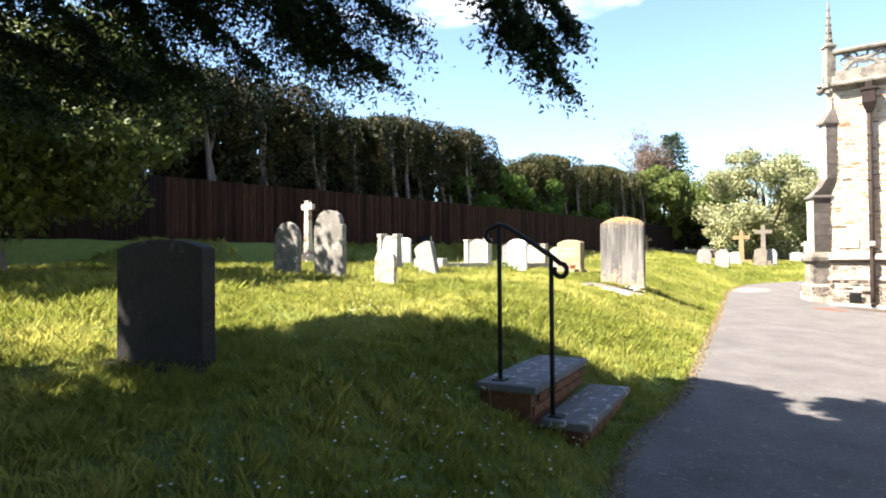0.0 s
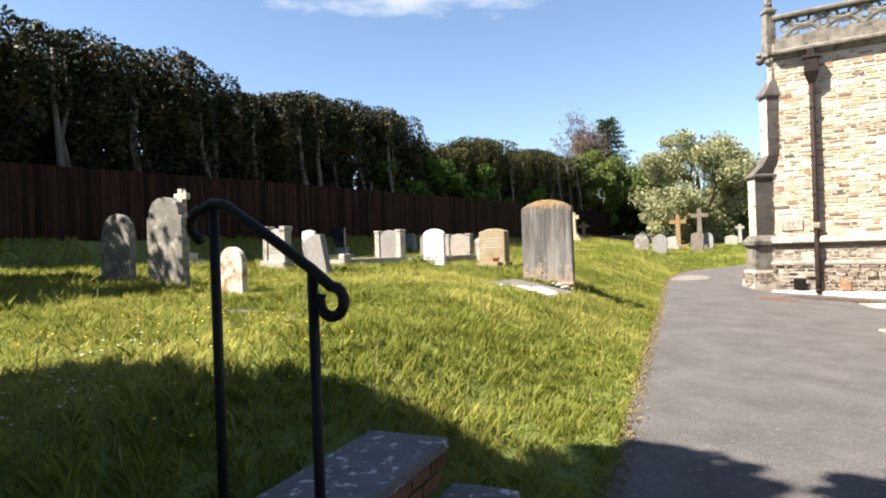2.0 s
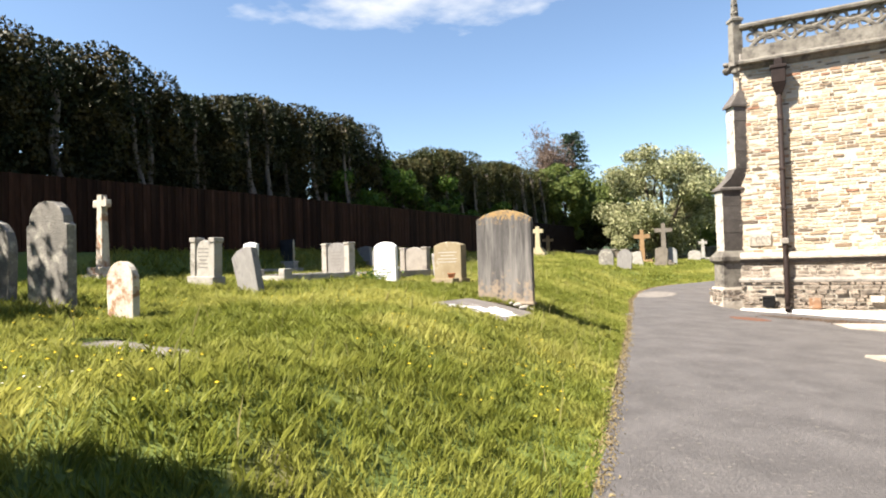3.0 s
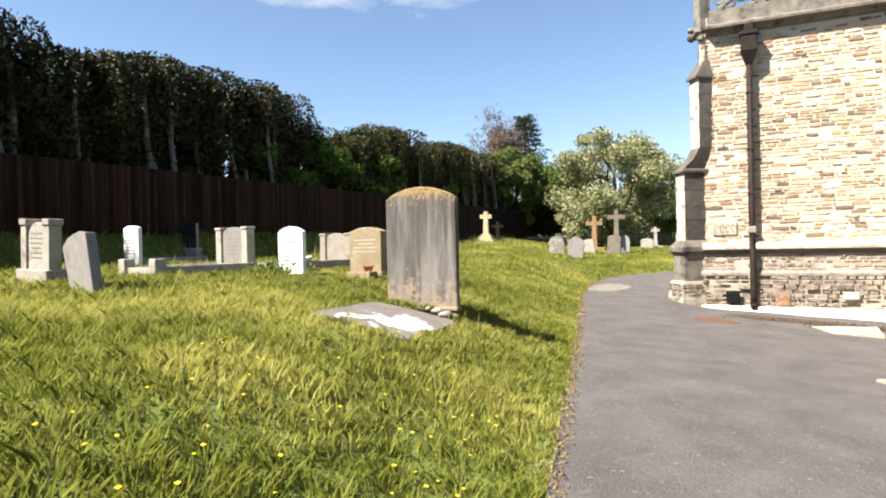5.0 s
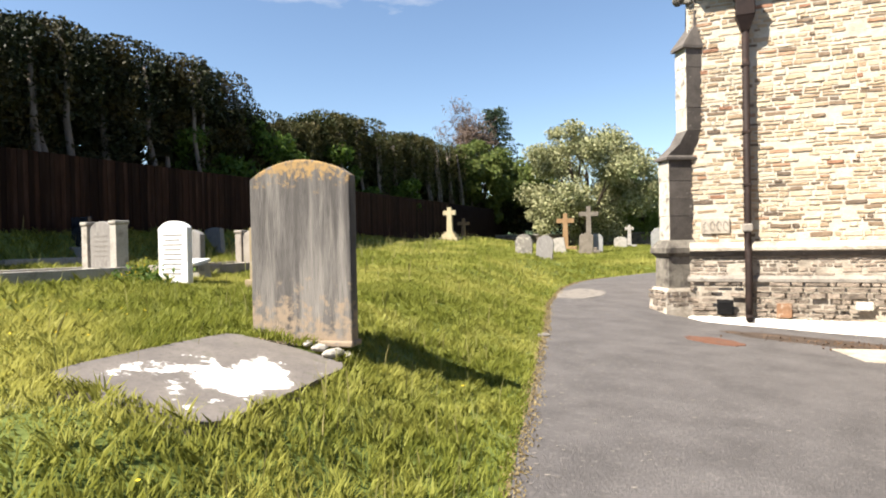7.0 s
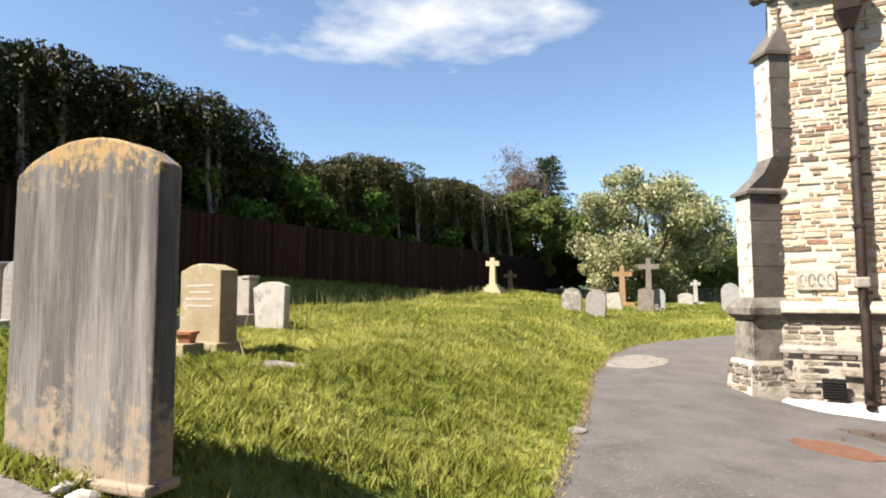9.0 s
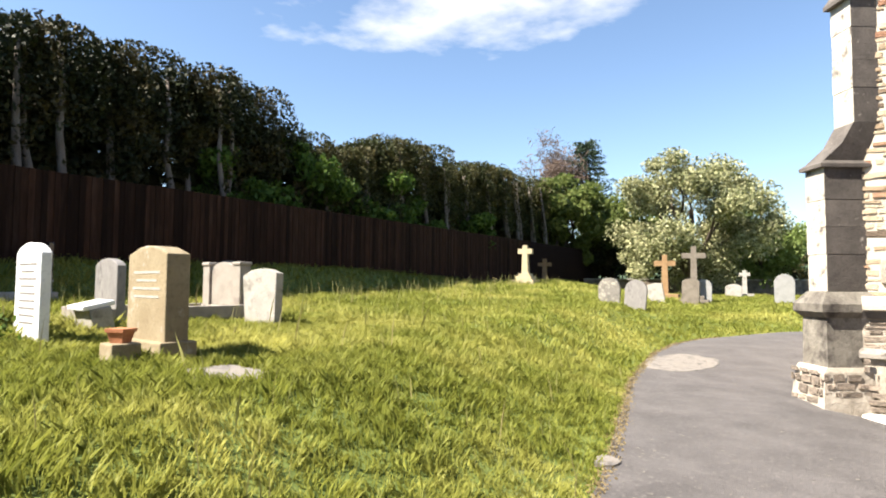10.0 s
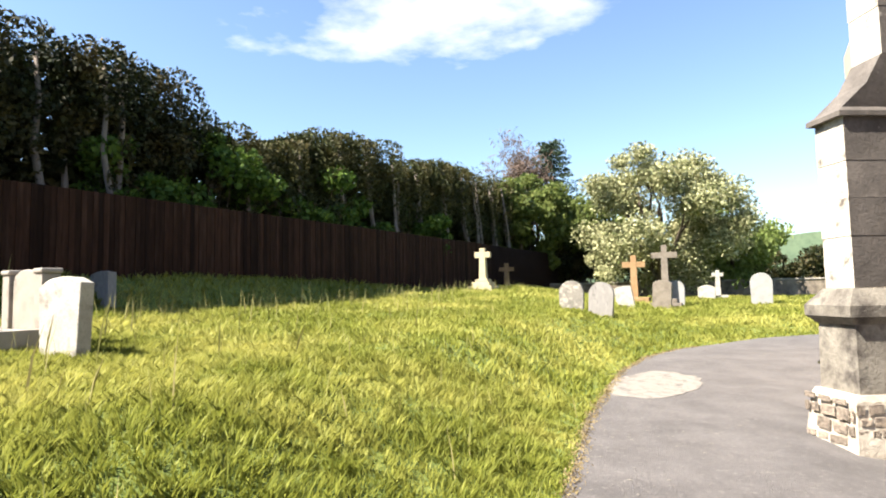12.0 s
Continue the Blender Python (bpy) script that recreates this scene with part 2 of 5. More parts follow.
M_OLDMARBLE = mat("weathered_marble", (0.268, 0.263, 0.252), (0.319, 0.314, 0.303), 3, 0.7, 0.1, (0.196, 0.190, 0.180), 2.5, (0.55, 0.78))
M_PALE = mat("pale_grey_stone", (0.34, 0.315, 0.28), (0.43, 0.40, 0.355), 4, 0.85, 0.4, (0.17, 0.15, 0.125), 5, (0.53, 0.72))
M_GREYST = mat("grey_granite", (0.20, 0.188, 0.178), (0.27, 0.255, 0.24), 5, 0.75, 0.3, (0.09, 0.083, 0.077), 4.5, (0.55, 0.72), fine=12, stretch=(2.2, 2.2, 0.8))
M_PINK = mat("weathered_buff_stone", (0.27, 0.24, 0.205), (0.34, 0.305, 0.265), 5, 0.7, 0.2, (0.186, 0.153, 0.135), 3, fine=20)
M_LICHEN = mat("dark_lichened_stone", (0.16, 0.148, 0.132), (0.25, 0.228, 0.20), 4, 0.9, 0.6, (0.44, 0.41, 0.345), 7, (0.52, 0.68))
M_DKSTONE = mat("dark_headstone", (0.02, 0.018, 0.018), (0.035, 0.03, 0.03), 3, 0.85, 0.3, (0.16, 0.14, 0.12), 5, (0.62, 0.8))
M_POLISH = mat("polished_dark_granite", (0.02, 0.024, 0.034), (0.04, 0.045, 0.055), 6, 0.12, 0.0, fine=30, spec=0.6)
M_ROSE = mat("round_lichened_stone", (0.50, 0.43, 0.35), (0.62, 0.56, 0.48), 4, 0.9, 0.5, (0.30, 0.165, 0.09), 6, (0.5, 0.6))
M_YELLOW = mat("golden_limestone", (0.42, 0.35, 0.215), (0.49, 0.42, 0.28), 4, 0.9, 0.3)
M_ORANGE = mat("orange_stone", (0.25, 0.15, 0.07), (0.33, 0.21, 0.11), 4, 0.9, 0.3)
M_LETTER = mat("faded_lettering", (0.16, 0.15, 0.14), (0.24, 0.22, 0.2), 20, 0.9, 0.0)
M_OLDBRICK = mat("weathered_orange_brick", (0.24, 0.13, 0.075), (0.36, 0.20, 0.11), 9, 0.9, 0.6, (0.45, 0.38, 0.30), 11, (0.52, 0.66))
M_TERRA = mat("terracotta", (0.40, 0.15, 0.07), (0.48, 0.20, 0.10), 6, 0.85, 0.2)
M_REDPATCH = mat("reddish_patch", (0.133, 0.056, 0.033), (0.168, 0.082, 0.051), 4, 0.95, 0.5, (0.082, 0.061, 0.051), 3)
M_PALEPATCH = mat("pale_worn_patch", (0.205, 0.183, 0.16), (0.27, 0.243, 0.213), 4, 0.95, 0.5, (0.10, 0.09, 0.085), 4.5, (0.48, 0.66))
M_SLAB = mat("grave_ledger", (0.15, 0.132, 0.122), (0.21, 0.185, 0.165), 3, 0.9, 0.4, (0.10, 0.10, 0.06), 4.0, (0.56, 0.75))


def lichen_crust(m, spots, colour, scale):
    """Crusted lichen that has spread from a few places; spots: x, y, width, length, strength in the slab's own metres."""
    N, L = m.node_tree.nodes, m.node_tree.links
    b = N["Principled BSDF"]
    old = b.inputs["Base Color"].links[0].from_socket
    co = N.new("ShaderNodeTexCoord")
    n = N.new("ShaderNodeTexNoise")
    n.inputs["Scale"].default_value, n.inputs["Detail"].default_value, n.inputs["Roughness"].default_value = scale, 9.0, 0.68
    L.new(co.outputs["Object"], n.inputs["Vector"])
    total = n.outputs["Fac"]
    for x, y, w, l, k in spots:
        mp = N.new("ShaderNodeMapping")
        mp.vector_type = "POINT"
        mp.inputs["Scale"].default_value = (1 / w, 1 / l, 0)
        mp.inputs["Location"].default_value = (-x / w, -y / l, 0)
        L.new(co.outputs["Object"], mp.inputs["Vector"])
        ln = N.new("ShaderNodeVectorMath")
        ln.operation = "LENGTH"
        L.new(mp.outputs[0], ln.inputs[0])
        r = N.new("ShaderNodeMapRange")
        r.inputs["From Min"].default_value, r.inputs["From Max"].default_value = 0.3, 1.2
        r.inputs["To Min"].default_value, r.inputs["To Max"].default_value = k, 0.0
        L.new(ln.outputs["Value"], r.inputs["Value"])
        ad = N.new("ShaderNodeMath")
        L.new(total, ad.inputs[0])
        L.new(r.outputs[0], ad.inputs[1])
        total = ad.outputs[0]
    q = N.new("ShaderNodeMapRange")
    q.inputs["From Min"].default_value, q.inputs["From Max"].default_value = 0.64, 0.68
    L.new(total, q.inputs["Value"])
    x = N.new("ShaderNodeMix")
    x.data_type = "RGBA"
    L.new(q.outputs[0], x.inputs["Factor"])
    L.new(old, x.inputs[6])
    x.inputs[7].default_value = (*colour, 1)
    L.new(x.outputs[2], b.inputs["Base Color"])


lichen_crust(M_SLAB, ((0.2, -0.02, 0.36, 0.72, 0.25), (-0.26, -0.38, 0.28, 0.5, 0.16)), (0.78, 0.77, 0.74), 3.4)
M_DAMP = mat("damp_dark_soil", (0.05, 0.036, 0.026), (0.085, 0.06, 0.045), 4, 0.8, 0.6, (0.14, 0.09, 0.06), 3)
M_HILL = mat("wooded_hill", (0.07, 0.11, 0.07), (0.11, 0.15, 0.09), 0.03, 1.0, 0.0, (0.05, 0.08, 0.05), 0.08)
M_CLOUD = bpy.data.materials.new("thin_cloud")


# ---- mesh helpers ----
def obj(name, mesh, material, parent=None, label=""):
    mesh.materials.append(material)
    ob = new(name, mesh)
    if parent:
        ob.parent = parent
    if label:
        tagged(ob, label)
    return ob


def part(name, bm, material, parent=None, label="", smooth=False):
    me = bpy.data.meshes.new(name)
    bm.normal_update()
    bm.to_mesh(me)
    bm.free()
    if smooth:
        me.polygons.foreach_set("use_smooth", [True] * len(me.polygons))
    return obj(name, me, material, parent, label)


def from_np(name, verts, faces, material, parent=None, smooth=False):
    """A mesh from numpy arrays; all faces with the same number of corners."""
    me = bpy.data.meshes.new(name)
    nv, (nf, k) = len(verts), faces.shape
    me.vertices.add(nv)
    me.vertices.foreach_set("co", np.ascontiguousarray(verts, dtype=np.float32).ravel())
    me.loops.add(nf * k)
    me.loops.foreach_set("vertex_index", np.ascontiguousarray(faces, dtype=np.int32).ravel())
    me.polygons.add(nf)
    me.polygons.foreach_set("loop_start", np.arange(0, nf * k, k, dtype=np.int32))
    if smooth:
        me.polygons.foreach_set("use_smooth", np.ones(nf, dtype=bool))
    me.update(calc_edges=True)
    return obj(name, me, material, parent)


def box(bm, x0, x1, y0, y1, z0, z1, bevel=0.0, m=None):
    r = bmesh.ops.create_cube(bm, size=1)
    vs = r["verts"]
    bmesh.ops.scale(bm, vec=(x1 - x0, y1 - y0, z1 - z0), verts=vs)
    bmesh.ops.translate(bm, vec=((x0 + x1) / 2, (y0 + y1) / 2, (z0 + z1) / 2), verts=vs)
    if m is not None:
        bmesh.ops.transform(bm, matrix=m, verts=vs)
    if bevel:
        es = list({e for v in vs for e in v.link_edges})
        bmesh.ops.bevel(bm, geom=es, offset=bevel, segments=2, affect="EDGES", profile=0.5)
    return bm


def boxes(*args, bevel=0.0):
    bm = bmesh.new()
    for a in args:
        box(bm, *a, bevel=bevel)
    return bm


def extrude(outline, y0, y1, bevel=0.012):
    """A slab from an outline in x and z, between y0 and y1."""
    bm = bmesh.new()
    vs = [bm.verts.new((x, y0, z)) for x, z in outline]
    f = bm.faces.new(vs)
    r = bmesh.ops.extrude_face_region(bm, geom=[f])
    bmesh.ops.translate(bm, vec=(0, y1 - y0, 0), verts=[g for g in r["geom"] if isinstance(g, bmesh.types.BMVert)])
    bmesh.ops.recalc_face_normals(bm, faces=bm.faces)
    if bevel:
        es = [e for e in bm.edges if len(e.link_faces) == 2 and e.calc_face_angle(0) > 0.6]
        bmesh.ops.bevel(bm, geom=es, offset=bevel, segments=2, affect="EDGES", profile=0.5)
    return bm


def tube(points, r, sides=8):
    """A round bar along points; r is one radius or one for each point."""
    bm = bmesh.new()
    rings, n = [], len(points)
    rs = r if isinstance(r, (list, tuple)) else [r] * n
    up = Vector((0.31, 0.22, 0.92))
    for i, p in enumerate(points):
        d = (Vector(points[min(i + 1, n - 1)]) - Vector(points[max(i - 1, 0)])).normalized()
        a = d.cross(up)
        if a.length < 0.1:
            a = d.cross(Vector((1, 0, 0)))
        a.normalize()
        b = d.cross(a)
        rings.append([bm.verts.new(Vector(p) + rs[i] * (a * math.cos(2 * math.pi * k / sides) + b * math.sin(2 * math.pi * k / sides))) for k in range(sides)])
    for u, v in zip(rings, rings[1:]):
        for k in range(sides):
            bm.faces.new((u[k], u[(k + 1) % sides], v[(k + 1) % sides], v[k]))
    bm.faces.new(rings[0][::-1])
    bm.faces.new(rings[-1])
    bmesh.ops.recalc_face_normals(bm, faces=bm.faces)
    return bm


def thing(name, m, label, category, group=""):
    ob = new(name)
    ob.empty_display_size = 0.2
    ob.matrix_world = m
    return tagged(ob, label, category, group)


# ---- lie of the land ----
EDGE = np.array([(-1.2, -40), (-0.4, -12), (0.0, -4), (0.3, 0), (0.45, 2.5), (0.62, 3.7), (1.12, 5.2), (1.8, 9.1), (2.52, 13), (3.0, 15.8), (3.36, 17.75), (4.0, 21.7),
                 (4.9, 25.2), (5.7, 27.2), (6.64, 28.55), (7.9, 29.7), (9.4, 31.1), (14, 33.6), (40, 40), (120, 55)], dtype=float)


def fence_x(y):
    return -6.6 + 0.386 * (y - 24.7)


def fence_top(y):
    return float(np.interp(y, (-6, 13, 17, 21, 27, 33, 40, 50, 58), (3.45, 3.6, 3.67, 3.74, 3.78, 3.82, 3.85, 3.88, 3.9)))


def smooth(a, b, v):
    t = np.clip((v - a) / (b - a), 0, 1)
    return t * t * (3 - 2 * t)


def from_edge(x, y):
    """How far a place lies on the grass side of the path's edge; negative on the path's side."""
    best, sign = np.full(np.shape(x), 1e9), np.ones(np.shape(x))
    for (ax, ay), (bx, by) in zip(EDGE, EDGE[1:]):
        dx, dy = bx - ax, by - ay
        t = np.clip(((x - ax) * dx + (y - ay) * dy) / (dx * dx + dy * dy), 0, 1)
        d = np.hypot(x - ax - t * dx, y - ay - t * dy)
        s = np.sign(dx * (y - ay) - dy * (x - ax))
        near = d < best
        best, sign = np.where(near, d, best), np.where(near, s, sign)
    return best * np.where(sign == 0, 1, sign)


def path_z(x, y, d):
    u, o = (x - 7.33) * 0.9367 - (y - 21.05) * 0.3502, -(x - 7.33) * 0.3502 - (y - 21.05) * 0.9367
    gully = (0.17 + 0.03 * np.clip(u, 0, 5)) * smooth(1.7, 0.4, o) * smooth(-1.2, 0.3, u) * smooth(-2.0, -0.5, o)
    return -gully - 0.062 * np.clip(-d, 0, 8) * smooth(30, 22, y) - 0.03 * np.clip(6 - y, 0, 9) + 0.012 * np.clip(y - 22, 0, 40)


def ground_z(x, y):
    x, y = np.asarray(x, float), np.asarray(y, float)
    d = from_edge(x, y)
    z = path_z(x, y, d)
    inn = np.clip(d, 0, 14)
    rise = 0.72 * smooth(0, 2.4, inn) + 0.043 * np.clip(inn - 2.4, 0, 9) + 0.01 * np.clip(y - 22, 0, 25) * smooth(0, 4, inn)
    rise = rise * (1 - 0.28 * smooth(6.5, 2.5, y) * smooth(1.2, 2.8, inn))
    z = z + rise * (1 - 0.6 * smooth(2, 9.5, x) * smooth(26, 32, y))
    df = (x - fence_x(y)) * 0.933
    z = z + 0.72 * smooth(1.0, 0.1, df) * smooth(42, 29, y)
    z = z + smooth(0.1, 1.5, d) * (0.03 * np.sin(1.7 * x + 0.6 * y) * np.sin(1.3 * y - 0.4 * x) + 0.018 * np.sin(4.1 * x + 1.1) * np.sin(3.7 * y))
    return z


def gz(x, y):
    return float(ground_z(np.array([x]), np.array([y]))[0])


xs = np.unique(np.concatenate([np.linspace(-2500, -60, 14), np.linspace(-60, -15, 24), np.arange(-15, 14, 0.17), np.linspace(14, 40, 30), np.linspace(40, 2500, 18)]))
ys = np.unique(np.concatenate([np.linspace(-2500, -40, 10), np.linspace(-40, -4, 18), np.arange(-4, 36, 0.2), np.linspace(36, 70, 60), np.linspace(70, 2600, 24)]))
GX, GY = np.meshgrid(xs, ys)
GD = from_edge(GX, GY)
GZ = ground_z(GX, GY) - 0.05 * smooth(0.12, -0.1, GD) * (GX < 30) * (GY > -30) - 0.6 * smooth(60, 140, np.hypot(GX, GY))
for lx, ly, la, lb, lr in ((0.31, 12.0, 0.72, 1.1, -13), (0.22, 16.4, 0.36, 0.32, -20), (-2.1, 7.2, 0.85, 0.4, -20)):
    lc, ls = math.cos(radians(lr)), math.sin(radians(lr))
    lu, lv = (GX - lx) * lc + (GY - ly) * ls, -(GX - lx) * ls + (GY - ly) * lc
    GZ = GZ - 0.09 * smooth(1.15, 0.9, np.maximum(np.abs(lu) / la, np.abs(lv) / lb))
n_x, n_y = len(xs), len(ys)
ii = (np.arange(n_y - 1)[:, None] * n_x + np.arange(n_x - 1)[None, :]).ravel()
ground = from_np("ground", np.stack([GX.ravel(), GY.ravel(), GZ.ravel()], 1), np.stack([ii, ii + 1, ii + 1 + n_x, ii + n_x], 1), M_SOIL, smooth=True)
tagged(ground, "rising green churchyard turf beside a tarmac path", "ground", kind="structure")

# path: a thick sheet that follows the grass edge
N_C = 26
rows = []
ed = []
for (ax, ay), (bx, by) in zip(EDGE[1:-2], EDGE[2:-1]):
    k = max(2, int(np.hypot(bx - ax, by - ay) / 0.35))
    ed += [(ax + (bx - ax) * i / k, ay + (by - ay) * i / k) for i in range(k)]
ed = np.array(ed)
tan = np.gradient(ed, axis=0)
for _ in range(6):
    tan[1:-1] = (tan[:-2] + tan[1:-1] + tan[2:]) / 3
tan /= np.linalg.norm(tan, axis=1)[:, None]
nor = np.stack([tan[:, 1], -tan[:, 0]], 1)
PW = np.interp(ed[:, 1], [-12, 5, 9, 13, 18, 22, 26, 29, 40], [6.5, 6.5, 7.0, 8.0, 8.5, 6.5, 3.6, 2.6, 2.6])
vv = []
for i in range(len(ed)):
    wob = 0.05 * noise.noise((ed[i][1] * 1.7, 3.1, 0)) + 0.03 * noise.noise((ed[i][1] * 6, 1.1, 0))
    for j in range(N_C):
        s = j / (N_C - 1)
        p = ed[i] + nor[i] * (wob * (1 - s) + PW[i] * s)
        vv.append((p[0], p[1]))
vv = np.array(vv)
vz = path_z(vv[:, 0], vv[:, 1], np.minimum(from_edge(vv[:, 0], vv[:, 1]), 0)) + 0.004
iv = (np.arange(len(ed) - 1)[:, None] * N_C + np.arange(N_C - 1)[None, :]).ravel()
path = from_np("path", np.column_stack([vv, vz]), np.stack([iv, iv + 1, iv + 1 + N_C, iv + N_C], 1), M_TARMAC, smooth=True)
tagged(path, "worn grey tarmac path curving round the church", "path", kind="structure")

# ---- church: wall along local +x, outward normal local -y ----
CH = pose(7.33, 21.05, 0, 0, 0, -20.5)
CORNICE, STRING = 6.72, 1.2
church = thing("church", CH, "buff rubble-stone church corner with pierced parapet and diagonal buttress", "church")
part("wall", boxes((-0.3, 14, 0.03, 0.45, -1.2, CORNICE)), M_MORTAR, church, "lime mortar bedding of the rubble wall")
part("side_wall", boxes((0.4, 1.1, 0.47, 9, -1.2, CORNICE)), M_RUBBLE, church)
part("plinth", boxes((-0.35, 14, -0.1, 0.02, -1.2, 1.13)), M_BEDDING, church, "stained stone plinth")


def loft(parent, name, sections, material, label=""):
    """Stacked rectangles: each (z, x0, x1, y0, y1)."""
    bm = bmesh.new()
    rings = [[bm.verts.new(p) for p in ((x0, y0, z), (x1, y0, z), (x1, y1, z), (x0, y1, z))] for z, x0, x1, y0, y1 in sections]
    for u, v in zip(rings, rings[1:]):
        for k in range(4):
            bm.faces.new((u[k], u[(k + 1) % 4], v[(k + 1) % 4], v[k]))
    bm.faces.new(rings[0][::-1])
    bm.faces.new(rings[-1])
    bmesh.ops.recalc_face_normals(bm, faces=bm.faces)
    return part(name, bm, material, parent, label)


string = [(STRING - 0.06, 0.0), (STRING - 0.06, -0.10), (STRING - 0.04, -0.14), (STRING + 0.02, -0.14), (STRING + 0.14, 0.0), (STRING + 0.14, 0.03), (STRING - 0.06, 0.03)]


def moulding(parent, name, prof, x0, x1, material, label=""):
    """A profile in (z, y) run along x."""
    bm = bmesh.new()
    a, b = [[bm.verts.new((x, y, z)) for z, y in prof] for x in (x0, x1)]
    k = len(prof)
    for i in range(k):
        bm.faces.new((a[i], a[(i + 1) % k], b[(i + 1) % k], b[i]))
    bm.faces.new(a[::-1])
    bm.faces.new(b)
    bmesh.ops.recalc_face_normals(bm, faces=bm.faces)
    return part(name, bm, material, parent, label)


string_low = [(z, y - 0.1) for z, y in string[:-2]] + [(STRING + 0.14, 0.02), (STRING - 0.06, 0.02)]
moulding(church, "string_course", string_low, -0.3, 14, M_BEDDING, "pale moulded string course")
# dark band carries the string's shadow line along with its crust
moulding(church, "string_soffit", [(STRING - 0.16, -0.11), (STRING - 0.16, -0.15), (STRING - 0.062, -0.20), (STRING - 0.062, -0.11)], -0.3, 14, M_CRUST_SHADE, "string course underside, crust and shadow line coloured black")
moulding(church, "plinth_chamfer", [(0.5, -0.1), (0.5, -0.17), (0.56, -0.17), (0.64, -0.1)], -0.35, 14, M_ASHLAR)
fillet = moulding(church, "cement_fillet", [(-1.2, -0.1), (-1.2, -0.6), (-0.55, -0.55), (-0.36, -0.33), (-0.25, -0.24), (-0.23, -0.1)], -0.35, 14, M_CEMENT, "pale cement fillet along the foot of the wall")
for q in fillet.data.vertices:
    q.co.z -= 0.035 * min(max(q.co.x, 0), 5)
moulding(church, "cornice", [(CORNICE - 0.14, 0.03), (CORNICE - 0.10, -0.06), (CORNICE - 0.02, -0.1), (CORNICE, -0.26), (CORNICE + 0.06, -0.27), (CORNICE + 0.16, -0.06), (CORNICE + 0.16, 0.3), (CORNICE - 0.14, 0.3)], -0.15, 14, M_PARAPET, "weathered moulded cornice")
P0 = CORNICE + 0.16
part("parapet_base", boxes((-0.05, 14, -0.03, 0.2, P0, P0 + 0.36)), M_PARAPET, church, "lichened solid parapet course")
moulding(church, "parapet_coping", [(P0 + 0.92, -0.08), (P0 + 0.98, -0.1), (P0 + 1.03, -0.08), (P0 + 1.08, 0.08), (P0 + 1.03, 0.25), (P0 + 0.92, 0.25)], -0.1, 14, M_PARAPET, "moulded parapet coping")
# pierced tracery: wavy crossing bars with cusps
ttemplate = None
for k in range(14):
    x0 = 0.18 + k * 0.98
    bm = bmesh.new()
    for sgn in (0, 1):
        pts = []
        for i in range(9):
            s = i / 8
            zz = P0 + 0.38 + 0.52 * (s if sgn else 1 - s) + 0.07 * math.sin(2 * math.pi * s) * (1 if sgn else -1)
            pts.append((x0 + s * 0.98, 0.08, zz))
        t = tube(pts, 0.06, 6)
        me = bpy.data.meshes.new("t")
        t.to_mesh(me)
        t.free()
        bm.from_mesh(me)
    for cx, cz in ((0.02, 0.64), (0.25, 0.78), (0.25, 0.5), (0.5, 0.64), (0.73, 0.78), (0.73, 0.5)):
        ring = [(x0 + cx + 0.11 * math.cos(a), 0.08, P0 + cz + 0.11 * math.sin(a)) for a in np.linspace(0, 2 * math.pi, 13)]
        t = tube(ring, 0.04, 5)
        me = bpy.data.meshes.new("t")
        t.to_mesh(me)
        t.free()
        bm.from_mesh(me)
    part("tracery_panel", bm, M_PARAPET, church)

